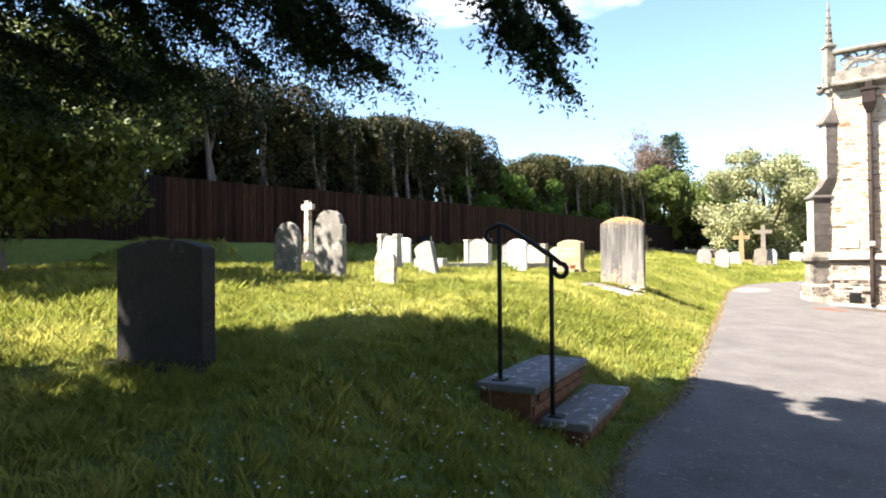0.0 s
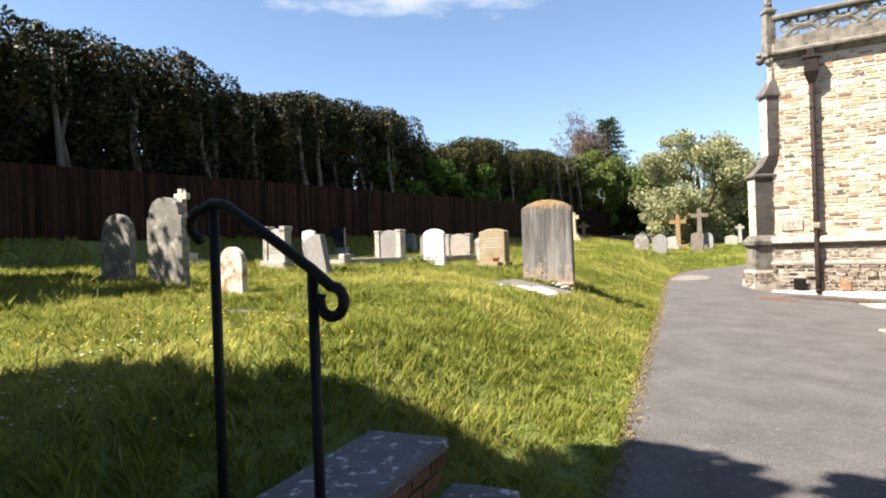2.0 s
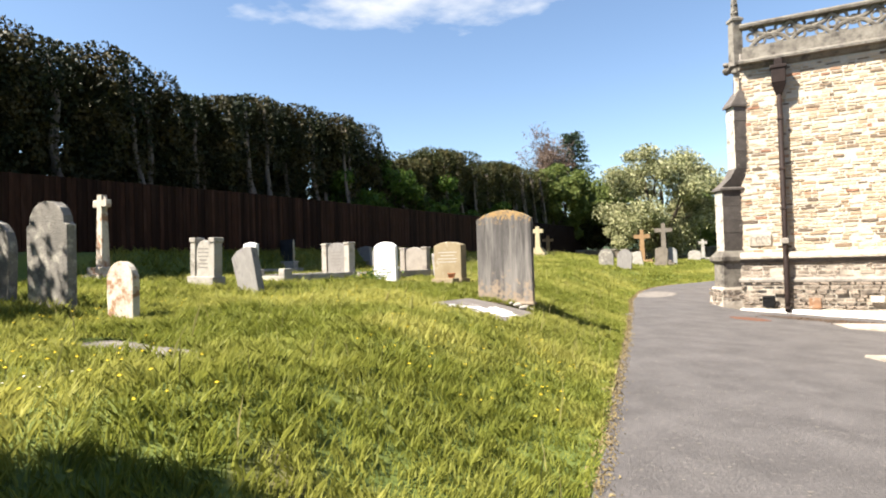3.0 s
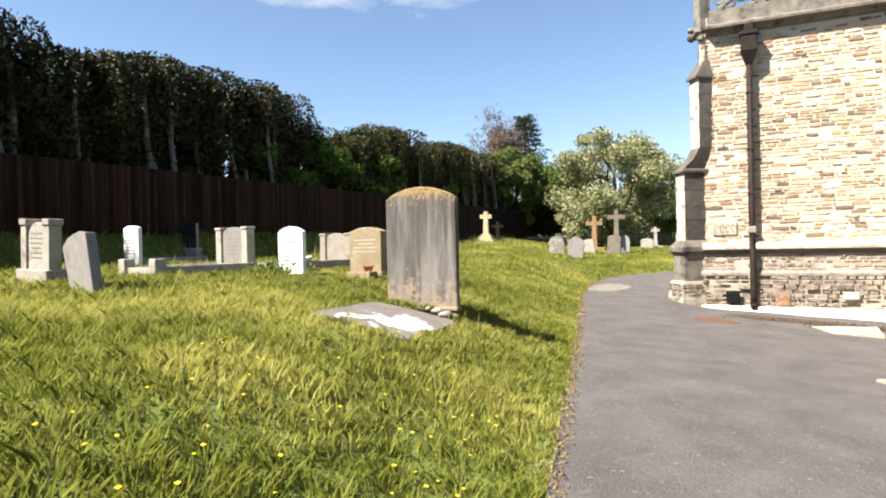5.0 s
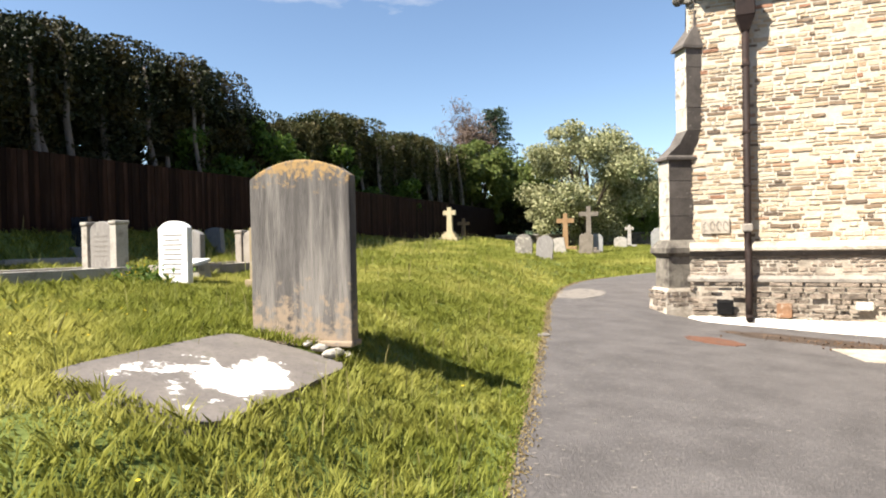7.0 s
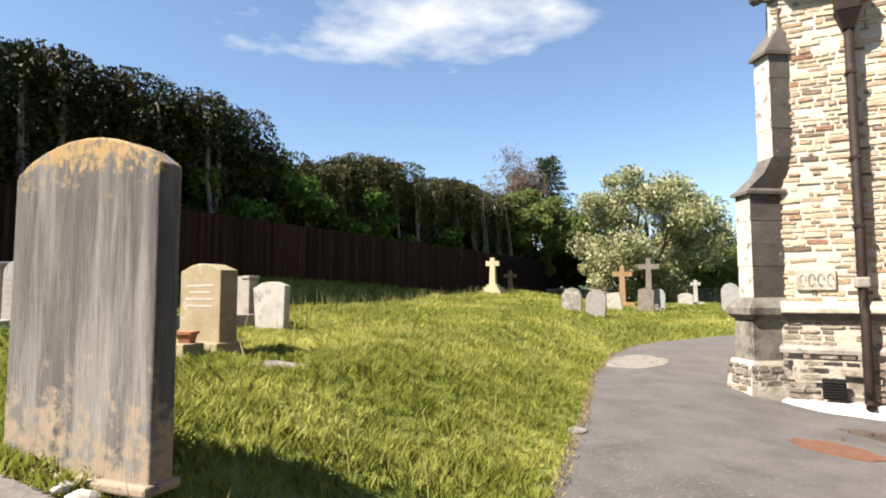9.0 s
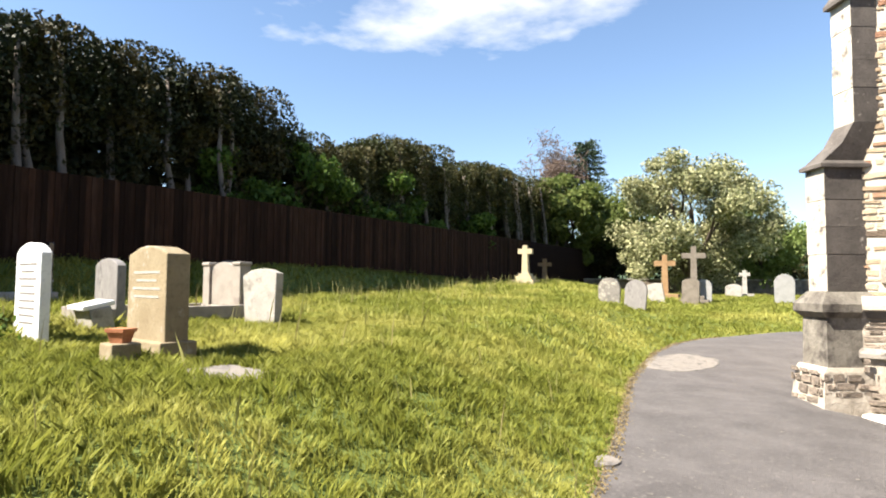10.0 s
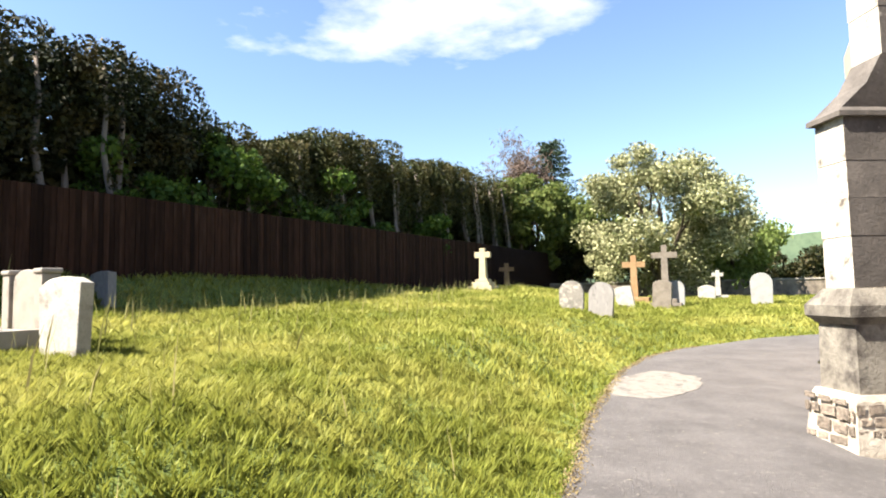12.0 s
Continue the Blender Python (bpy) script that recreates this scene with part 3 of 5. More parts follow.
# diagonal buttress: its own frame points to -x, out along the corner's diagonal
def diagonal_buttress(parent, frame_m, dz, lower, upper, near=(0.138, 0.032), wide=0.41, inner=0.4, turn=32, tall=True):
    """Footing, pedestal, two stages with sloping offsets, and a pinnacle. near: how far back the near side of each stage stands."""
    m = frame_m @ pose(0, 0, 0, 0, 0, turn)
    (lo, hi) = near
    mid = hi + wide / 2
    core = part("buttress", boxes((-0.1, 0.4, mid - 0.2, mid + 0.2, CORNICE + 0.1, P0 + 0.2) if tall else (0.1, inner, lo, lo + 0.3, -1.4, lower)), M_ASHLAR, parent, "stepped diagonal buttress of weathered ashlar, its shaded sides coloured dark")
    core.matrix_basis = frame_m.inverted() @ m

    def lay(name, secs, material, label="", y0=lo):
        ob = loft(core, name, [(z, -l, inner, y0 - w, y0 + wide + w) for z, l, w in secs], material, label)
        if material is M_CRUST_SHADE and tall and name in ("ashlar_block", "lower_offset"):
            # sunlight on the end is painted in as paler stone; sides stay dark
            ob.data.materials.append(M_LIT_END)
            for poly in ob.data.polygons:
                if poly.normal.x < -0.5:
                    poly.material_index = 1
        return ob

    s = STRING + dz
    lay("footing", [(-1.4, 1.0, 0.22), (-0.1 + dz, 0.93, 0.16), (0.30 + dz, 0.89, 0.12), (0.36 + dz, 0.85, 0.10)], M_BEDDING if tall else M_RUBBLE_DK, "rough rubble footing")
    lay("pedestal", [(0.36 + dz, 0.81, 0.07), (s - 0.16, 0.80, 0.06)], M_PARAPET, "worn ashlar pedestal")
    lay("string_return", [(s - 0.16, 0.82, 0.06), (s - 0.08, 0.90, 0.13), (s + 0.03, 0.90, 0.13), (s + 0.2, 0.76, 0.01)], M_PARAPET, "moulded weathering course")
    zs = [s + 0.2 + (lower - s - 0.2) * f for f in (0, 0.3, 0.52, 0.74, 1.0)]
    for k in range(4):
        lay("ashlar_block", [(zs[k] + 0.004, 0.735 + 0.006 * (k % 2), 0.004 * (k % 2)), (zs[k + 1], 0.735 + 0.006 * (k % 2), 0.004 * (k % 2))], M_CRUST_SHADE)
    bm = bmesh.new()
    rings = [[bm.verts.new(p) for p in ((-l, y0, z), (inner, y0, z), (inner, y0 + wide + 2 * w, z), (-l, y0 + wide + 2 * w, z))] for z, l, y0, w in ((lower, 0.81, lo - 0.05, 0.05), (lower + 0.05, 0.81, lo - 0.05, 0.05), (lower + 0.10, 0.74, lo, 0), (lower + 0.34, 0.50, lo * 0.5 + hi * 0.5, 0), (lower + 0.62, 0.37, hi, 0))]
    for u, v in zip(rings, rings[1:]):
        for k in range(4):
            bm.faces.new((u[k], u[(k + 1) % 4], v[(k + 1) % 4], v[k]))
    bm.faces.new(rings[0][::-1])
    bm.faces.new(rings[-1])
    bmesh.ops.recalc_face_normals(bm, faces=bm.faces)
    part("lower_offset", bm, M_CRUST_SHADE, core, "sloping weathered offset")
    if not tall:
        return core
    zs = [lower + 0.62 + (upper - lower - 0.62) * f for f in (0, 0.28, 0.5, 0.77, 1.0)]
    for k in range(4):
        lay("ashlar_block", [(zs[k] + 0.004, 0.36 + 0.006 * (k % 2), 0.004 * (k % 2)), (zs[k + 1], 0.36 + 0.006 * (k % 2), 0.004 * (k % 2))], M_CRUST_SHADE, "", hi)
    lay("upper_offset", [(upper, 0.45, 0.04), (upper + 0.06, 0.45, 0.04), (upper + 0.5, 0.14, -0.04), (CORNICE - 0.1, 0.12, -0.05)], M_CRUST_SHADE, "sloping weathered offset", hi)
    bm = bmesh.new()
    for (x, y, z, r) in ((-0.28, 0, CORNICE + 0.02, 0.17), (-0.40, 0.02, CORNICE - 0.08, 0.12), (-0.22, -0.1, CORNICE - 0.12, 0.1), (-0.45, -0.03, CORNICE + 0.07, 0.08)):
        rr = bmesh.ops.create_icosphere(bm, subdivisions=2, radius=r, matrix=Matrix.Translation((x, mid + y, z)))
        for v in rr["verts"]:
            v.co += 0.03 * noise.noise_vector(v.co * 9)
    part("carved_boss", bm, M_PARAPET, core, "eroded carved corner boss")
    pin = loft(core, "pinnacle", [(z, x0, x1, mid + y0, mid + y1) for z, x0, x1, y0, y1 in ((P0 - 0.1, -0.26, 0.04, -0.15, 0.15), (P0 + 1.15, -0.24, 0.02, -0.13, 0.13), (P0 + 1.2, -0.28, 0.06, -0.17, 0.17), (P0 + 1.26, -0.28, 0.06, -0.17, 0.17), (P0 + 1.34, -0.19, -0.03, -0.08, 0.08), (P0 + 2.7, -0.13, -0.09, -0.02, 0.02))], M_PARAPET, "slender stone pinnacle")
    for k in range(5):
        bm = bmesh.new()
        zc, r = P0 + 1.45 + 0.25 * k, 0.08 - 0.011 * k
        for sx, sy in ((1, 0), (-1, 0), (0, 1), (0, -1)):
            bmesh.ops.create_icosphere(bm, subdivisions=1, radius=0.045 - 0.004 * k, matrix=Matrix.Translation((-0.11 + sx * r, mid + sy * r, zc)))
        part("crocket", bm, M_PARAPET, pin)
    return core


buttress = diagonal_buttress(church, CH, 0.0, 3.15, 5.55)

# projecting wing of the church with its own corner buttress
WING = pose(6.62, 9.82, 0, 0, 0, -20.5)
wing = thing("church_wing", WING, "projecting rubble-stone church wing with a diagonal corner buttress", "church")
part("wall", boxes((0.75, 8, 0.0, 0.7, -1.6, CORNICE)), M_RUBBLE_DK, wing)
part("side_wall", boxes((0.75, 1.45, 0.72, 10.65, -1.6, CORNICE)), M_RUBBLE_DK, wing)
part("plinth", boxes((0.65, 8, -0.1, -0.002, -1.6, 0.75)), M_RUBBLE_DK, wing)
part("side_plinth", boxes((0.65, 0.748, 0.0, 10.3, -1.6, 0.75)), M_RUBBLE_DK, wing)
part("cornice", boxes((0.6, 8, -0.15, 0.75, CORNICE, CORNICE + 0.16)), M_ASHLAR, wing)
diagonal_buttress(wing, WING, -0.28, 2.2, 5.0, (0.0, 0.02), 0.5, 2.0, 45, False)


def paving(corners, z, th, material, label):
    cx, cy = sum(c[0] for c in corners) / len(corners), sum(c[1] for c in corners) / len(corners)
    t = thing("paving_slab", pose(cx, cy, z), label, "paving slab", "slabs at the wing's foot")
    bm = bmesh.new()
    vs = [bm.verts.new((x - cx, y - cy, 0)) for x, y in corners]
    f = bm.faces.new(vs)
    r = bmesh.ops.extrude_face_region(bm, geom=[f])
    bmesh.ops.translate(bm, vec=(0, 0, -th), verts=[g for g in r["geom"] if isinstance(g, bmesh.types.BMVert)])
    bmesh.ops.recalc_face_normals(bm, faces=bm.faces)
    bmesh.ops.bevel(bm, geom=list(bm.edges), offset=0.012, segments=2, affect="EDGES")
    part("slab", bm, material, t)


paving([(4.35, 8.25), (4.45, 7.4), (5.7, 7.2), (5.9, 8.3)], -0.12, 0.3, M_PALEPATCH, "pale worn paving slab at the wing's foot")
paving([(5.75, 12.3), (5.9, 11.5), (6.5, 11.3), (6.75, 12.1)], -0.17, 0.4, M_BEDDING, "pale stone slab beside the wing")
paving([(7.5, 17.0), (7.4, 16.1), (8.1, 15.8), (8.6, 16.8)], -0.25, 0.4, M_BEDDING, "rough footing stone beside the wing")

# rain-water pipe on the wall
pipe = part("downpipe", tube([(0.83, -0.15, 5.9), (0.83, -0.15, 1.5), (0.83, -0.17, 1.3), (0.83, -0.27, 1.15), (0.83, -0.27, 0.0), (0.83, -0.27, -0.22)], 0.072, 10), M_PIPE, church, "brown painted cast-iron downpipe", smooth=True)
bm = bmesh.new()
box(bm, 0.65, 1.01, -0.34, -0.02, 6.02, 6.44, 0.02)
box(bm, 0.62, 1.04, -0.37, -0.02, 6.42, 6.52, 0.015)
box(bm, 0.73, 0.93, -0.26, -0.02, 6.5, 6.72, 0.01)
part("hopper", bm, M_PIPE, pipe, "square rainwater hopper head")
loft(pipe, "hopper_throat", [(5.74, 0.75, 0.91, -0.23, -0.07), (6.02, 0.66, 1.0, -0.33, -0.03)], M_PIPE)
for z in (5.0, 3.6, 2.5):
    part("pipe_collar", boxes((0.75, 0.91, -0.225, -0.01, z, z + 0.06), bevel=0.01), M_PIPE, pipe)
part("pipe_collar", boxes((0.73, 0.93, -0.25, -0.02, 1.55, 1.72), bevel=0.03), M_ASHLAR, pipe, "crumbled cement joint")
part("pipe_shoe", tube([(0.83, -0.27, -0.15), (0.83, -0.30, -0.24), (0.83, -0.36, -0.28)], 0.07, 10), M_PIPE, pipe)
bm = boxes((0.22, 0.54, -0.245, -0.2, -0.2, 0.12))
vent = part("wall_vent", bm, M_IRON, church, "black cast-iron wall vent")
for k in range(6):
    part("slat", boxes((0.24, 0.52, -0.27, -0.246, -0.17 + k * 0.045, -0.145 + k * 0.045)), M_IRON, vent)
part("brick_patch", boxes((1.34, 1.62, -0.226, -0.19, -0.24, 0.06), bevel=0.012), M_OLDBRICK, church, "orange brick let into the plinth")
part("pale_block", boxes((2.72, 3.02, -0.228, -0.19, -0.06, 0.12), bevel=0.03), M_ASHLAR_LT, church, "pale limestone block in the plinth")
# carved panel stones set in the wall
part("carved_panel", boxes((-0.06, 0.5, -0.016, 0.03, 1.52, 1.86), bevel=0.01), M_BEDDING, church, "eroded carved panel")
for k in range(4):
    part("relief", tube([(0.03 + 0.13 * k + 0.045 * math.cos(a), -0.014, 1.69 + 0.1 * math.sin(a)) for a in np.linspace(0, 5.2, 9)], 0.016, 5), M_ASHLAR, church)

# ---- fence ----
YF0, YF1 = -6.0, 58.0
BOARD = 0.125
fence = thing("fence", pose(0, 0, 0), "tall dark-stained close-board timber fence on a bank", "fence")
ang = math.atan2(1, 0.386)
for k, y in enumerate(np.arange(YF0, YF1, 2.4)):
    x = fence_x(y) - 0.1
    z = fence_top(y)
    p = part("post", boxes((-0.05, 0.05, -0.05, 0.05, -2.6, -0.06)), M_RAILWOOD, fence)
    p.matrix_basis = pose(x, y, z, 0, 0, math.degrees(ang))
for zr in (0.35, 0.95, 1.5):
    pts = [(fence_x(y) - 0.06, y, fence_top(y) - 1.78 + zr) for y in np.arange(YF0, YF1 + 0.1, 2.4)]
    part("rail", tube(pts, 0.04, 4), M_RAILWOOD, fence)

# ---- steps and handrail ----
ST = pose(-0.16, 3.36, 0, 0, 0, -12)
steps = thing("garden_steps", ST, "two lichen-spotted stone steps with brick risers climbing the bank", "steps")
part("tread", boxes((-0.36, 0.12, 0, 1.42, 0.29, 0.35), bevel=0.012), M_STEP, steps)
part("tread", boxes((0.14, 0.50, 0.02, 1.42, 0.06, 0.12), bevel=0.012), M_STEP, steps)
part("riser_core", boxes((-0.34, 0.07, 0.03, 1.38, -0.4, 0.288)), M_BRICK, steps)
part("riser_core", boxes((0.072, 0.45, 0.05, 1.38, -0.5, 0.058)), M_BRICK, steps)
bk = boxes((0, 0.018, 0, 0.205, 0, 0.062), bevel=0.004)
brick_me = bpy.data.meshes.new("brick")
bk.to_mesh(brick_me)
bk.free()
brick_me.materials.append(M_BRICK)
for (xx, zs) in ((0.072, (0.13, 0.205)), (0.452, (-0.10, -0.025))):
    for r, z in enumerate(zs):
        for k in range(6):
            o = new("brick", brick_me)
            o.parent = steps
            o.matrix_basis = pose(xx, 0.06 + k * 0.217 + (0.1 if r else 0), z)
rail = thing("handrail", ST, "black wrought-iron handrail with scrolled end beside the steps", "handrail")
part("post", tube([(-0.215, 0.14, 0.35), (-0.215, 0.14, 1.535)], 0.018, 8), M_IRON, rail, smooth=True)
part("post", tube([(0.2, 0.14, 0.12), (0.2, 0.14, 1.29)], 0.018, 8), M_IRON, rail, smooth=True)
pts = [(-0.27 + 0.055 * math.cos(a), 0.14, 1.47 + 0.055 * math.sin(a)) for a in np.linspace(4.6, 1.4, 8)]
pts += [(-0.22, 0.14, 1.545), (-0.16, 0.14, 1.535), (0.03, 0.14, 1.415), (0.2, 0.14, 1.30), (0.27, 0.14, 1.245)]
pts += [(0.272 + 0.046 * math.cos(a), 0.14, 1.196 + 0.05 * math.sin(a)) for a in np.linspace(1.0, -3.6, 14)]
part("handle_bar", tube(pts, 0.019, 8), M_IRON, rail, smooth=True)
part("foot_plate", boxes((-0.265, -0.165, 0.09, 0.19, 0.35, 0.362)), M_IRON, rail)
part("foot_plate", boxes((0.18, 0.28, 0.09, 0.19, 0.12, 0.132)), M_IRON, rail)

# ---- headstones ----
def arc(w, h, rise, n=10):
    """Outline with a low segmental head."""
    pts = [(-w / 2, 0), (w / 2, 0)]
    for i in range(n + 1):
        s = i / n
        pts.append((w / 2 - w * s, h - rise + rise * math.sin(math.pi * s) ** 0.75))
    return pts


def outline(kind, w, h):
    if kind == "segment":
        return arc(w, h, 0.16 * w)
    if kind == "low":
        return arc(w, h, 0.08 * w)
    if kind == "round":
        return [(-w * 0.47, 0), (w * 0.47, 0), (w / 2, h - w / 2)] + [(w / 2 * math.cos(a), h - w / 2 + w / 2 * math.sin(a)) for a in np.linspace(0.1, math.pi - 0.1, 13)] + [(-w / 2, h - w / 2)]
    if kind == "gothic":
        k = [(w / 2, h - 0.62 * w), (w * 0.47, h - 0.42 * w), (w * 0.38, h - 0.22 * w), (w * 0.22, h - 0.07 * w)]
        return [(-w / 2, 0), (w / 2, 0)] + k + [(0, h)] + [(-x, z) for x, z in k[::-1]]
    if kind == "shoulder":
        k = [(w / 2, h - 0.42 * w), (w * 0.43, h - 0.40 * w), (w * 0.42, h - 0.27 * w), (w * 0.33, h - 0.12 * w), (w * 0.18, h - 0.02 * w)]
        return [(-w / 2, 0), (w / 2, 0)] + k + [(0, h)] + [(-x, z) for x, z in k[::-1]]
    if kind == "scroll":
        k = [(w / 2, h), (w * 0.36, h), (w * 0.34, h - 0.16 * w), (w * 0.26, h - 0.16 * w), (w * 0.13, h - 0.06 * w)]
        return [(-w / 2, 0), (w / 2, 0)] + k + [(0, h - 0.02 * w)] + [(-x, z) for x, z in k[::-1]]
    if kind == "peak":
        return [(-w / 2, 0), (w / 2, 0), (w / 2, h - 0.10 * w), (w * 0.2, h - 0.015 * w), (0, h), (-w * 0.2, h - 0.015 * w), (-w / 2, h - 0.10 * w)]
    if kind == "taper":
        return [(-w * 0.43, 0), (w * 0.43, 0), (w / 2, h - 0.13 * w), (w * 0.25, h - 0.02 * w), (0, h), (-w * 0.25, h - 0.02 * w), (-w / 2, h - 0.13 * w)]
    return [(-w / 2, 0), (w / 2, 0), (w / 2, h), (-w / 2, h)]


def headstone(x, y, w, top, kind, material, label, rot=-22, th=0.11, lean=0, tip=0, plinth=None, bars=0, sink=0.15, base=None, bar_mat=None, bevel=0.012):
    z = gz(x, y) if base is None else base
    h = top - z + sink
    t = thing("headstone", pose(x, y, z - sink, tip, lean, rot), label, "headstone", "headstones")
    part("tablet", extrude(outline(kind, w, h), -th / 2, th / 2, bevel), material, t)
    if plinth:
        pw, ph, pd = plinth
        part("plinth", boxes((-pw / 2, pw / 2, -pd / 2, pd / 2, 0, sink + ph), bevel=0.015), material, t)
    rnd = random.Random(int(x * 100) + 7)
    for i in range(bars):
        ww = w * rnd.uniform(0.25, 0.36)
        zz = h - 0.2 * w - 0.1 - i * 0.075
        part("inscription", boxes((-ww, ww, -th / 2 - 0.003, -th / 2 + 0.002, zz, zz + 0.022)), bar_mat or M_LETTER, t)
    return t


headstone(0.6, 13.12, 0.97, 2.2, "segment", M_BIG, "tall weathered grey headstone streaked dark with orange lichen", -15.5, 0.13, base=0.74, plinth=(1.0, -0.1, 0.2))
headstone(-0.85, 16.95, 0.80, 1.81, "peak", M_TAN, "tan sandstone headstone with crusted top on a low plinth", -30, 0.22, plinth=(0.9, 0.1, 0.34), bars=4, base=0.84, bar_mat=M_PALE)
headstone(-2.47, 17.2, 0.68, 1.87, "segment", M_WHITE, "bright white marble headstone with faint lettering", -27, 0.10, bars=9, base=0.88)
headstone(-1.47, 20.28, 0.66, 1.68, "taper", M_PALE, "leaning pale grey headstone with a curved top", -15, 0.16, lean=-4, tip=-3, base=0.97)
headstone(-3.9, 13.0, 0.58, 1.75, "taper", M_GREYST, "grey headstone leaning sideways in the grass", -25, 0.15, lean=-20, tip=-4, base=0.9)
headstone(-3.45, 8.9, 0.46, 1.47, "round", M_ROSE, "small round-topped headstone blotched with rusty lichen", -20, 0.09)
headstone(-4.85, 9.5, 0.70, 2.25, "shoulder", M_LICHEN, "tall dark headstone blotched with white lichen", -12, 0.13)
headstone(-6.05, 9.9, 0.66, 2.08, "gothic", M_LICHEN, "dark pointed headstone mottled with lichen", -12, 0.12, lean=3)
pillared = headstone(-5.5, 14.2, 0.44, 1.93, "gothic", M_PALE, "pale arched headstone between square pillars on a stepped base", -22, 0.14, plinth=(0.78, 0.26, 0.32), bars=6, lean=2)
for sx in (-1, 1):
    hh = 1.98 - gz(-5.5, 14.2) + 0.15
    bm = boxes((sx * 0.29 - 0.07, sx * 0.29 + 0.07, -0.1, 0.1, 0.3, hh - 0.1), bevel=0.008)
    box(bm, sx * 0.29 - 0.09, sx * 0.29 + 0.09, -0.12, 0.12, hh - 0.1, hh, 0.015)
    part("pillar", bm, M_PALE, pillared)
headstone(-7.0, 22.0, 0.56, 2.22, "flat", M_POLISH, "polished dark granite headstone", -20, 0.1, base=1.28)
headstone(-6.6, 18.5, 0.5, 2.03, "peak", M_WHITE, "white tablet headstone with dark lettering", -22, 0.1, bars=7)
headstone(-3.0, 18.95, 0.6, 1.78, "segment", M_GREYST, "plain grey granite headstone", -25, 0.12)
headstone(-5.4, 26.0, 0.55, 2.02, "low", M_GREYST, "tilted blue-grey headstone near the fence", -15, 0.2, lean=-8, tip=-6)
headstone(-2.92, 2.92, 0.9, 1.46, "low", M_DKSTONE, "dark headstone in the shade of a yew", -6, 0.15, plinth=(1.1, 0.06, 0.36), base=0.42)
# far group
headstone(4.62, 31.8, 0.70, 1.70, "round", M_LICHEN, "round-topped headstone white with lichen below", -20, 0.12)
headstone(5.28, 30.9, 0.66, 1.63, "round", M_GREYST, "round-topped grey headstone leaning back", -20, 0.14, lean=3, tip=-4)
headstone(6.9, 36.5, 0.6, 1.55, "low", M_PALE, "weathered low headstone among far graves", -20, 0.14, lean=-10)
headstone(8.5, 38.5, 0.7, 1.75, "segment", M_OLDSTONE, "brown-grey headstone beside a stone cross", -25, 0.14, lean=3)
headstone(9.45, 40.2, 0.68, 1.75, "round", M_OLDMARBLE, "round-topped white marble headstone beside a cross", -20, 0.14)
headstone(12.9, 40.6, 0.82, 2.0, "round", M_OLDMARBLE, "tall white round-topped headstone near the path", -20, 0.2)
headstone(12.3, 46, 0.8, 1.55, "segment", M_PALE, "small pale headstone beyond the crosses", -20, 0.14)


def pillar_grave(x, y, rot, w, top, zk, mat_t, mat_p, label, klen, kw, foot_posts):
    z = zk
    t = thing("grave_surround", pose(x, y, z, 0, 0, rot), label, "grave", "kerbed graves")
    h = top - z
    part("tablet", extrude(outline("segment", w, h), -0.06, 0.06), mat_t, t)
    for i in range(5 if foot_posts else 0):
        part("inscription", boxes((-0.28 * w, 0.28 * w, -0.064, -0.058, h - 0.25 - i * 0.08, h - 0.23 - i * 0.08)), M_LETTER, t)
    for s in (-1, 1):
        bm = bmesh.new()
        box(bm, s * (w / 2 + 0.1) - 0.09, s * (w / 2 + 0.1) + 0.09, -0.1, 0.1, 0, h - 0.06, 0.01)
        box(bm, s * (w / 2 + 0.1) - 0.11, s * (w / 2 + 0.1) + 0.11, -0.12, 0.12, h - 0.06, h, 0.02)
        part("pillar", bm, mat_p, t)
        part("side_kerb", boxes((s * kw / 2 - 0.07, s * kw / 2 + 0.07, -klen, 0.1, -0.4, 0.02), bevel=0.012), mat_p, t)
    part("foot_kerb", boxes((-kw / 2 + 0.07, kw / 2 - 0.07, -klen, -klen + 0.15, -0.4, 0.0), bevel=0.012), mat_p, t)
    part("grave_bed", boxes((-kw / 2 + 0.07, kw / 2 - 0.07, -klen + 0.15, -0.1, -0.4, -0.06)), M_EDGE, t)
    part("head_step", boxes((-kw / 2, kw / 2, -0.14, 0.14, -0.4, 0.004), bevel=0.012), mat_p, t)
    if foot_posts:
        for s in (-1, 1):
            part("foot_post", boxes((s * kw / 2 - 0.11, s * kw / 2 + 0.11, -klen - 0.06, -klen + 0.16, -0.4, 0.16), bevel=0.025), M_PALE, t)
    return t


pillar_grave(-3.8, 17.55, -31, 0.66, 1.90, 1.14, M_GREYST, M_PALE, "grey granite headstone with side pillars in a kerbed grave", 2.05, 1.05, True)
pillar_grave(-2.45, 20.9, -25, 0.62, 1.80, 1.10, M_PINK, M_PINK, "pinkish headstone with side pillars in a kerbed grave", 2.2, 1.1, False)
pillar_grave(-6.9, 21.8, -22, 0.3, 1.5, 1.25, M_PALE, M_PALE, "pale kerbed grave before a dark polished headstone", 2.0, 1.0, False)


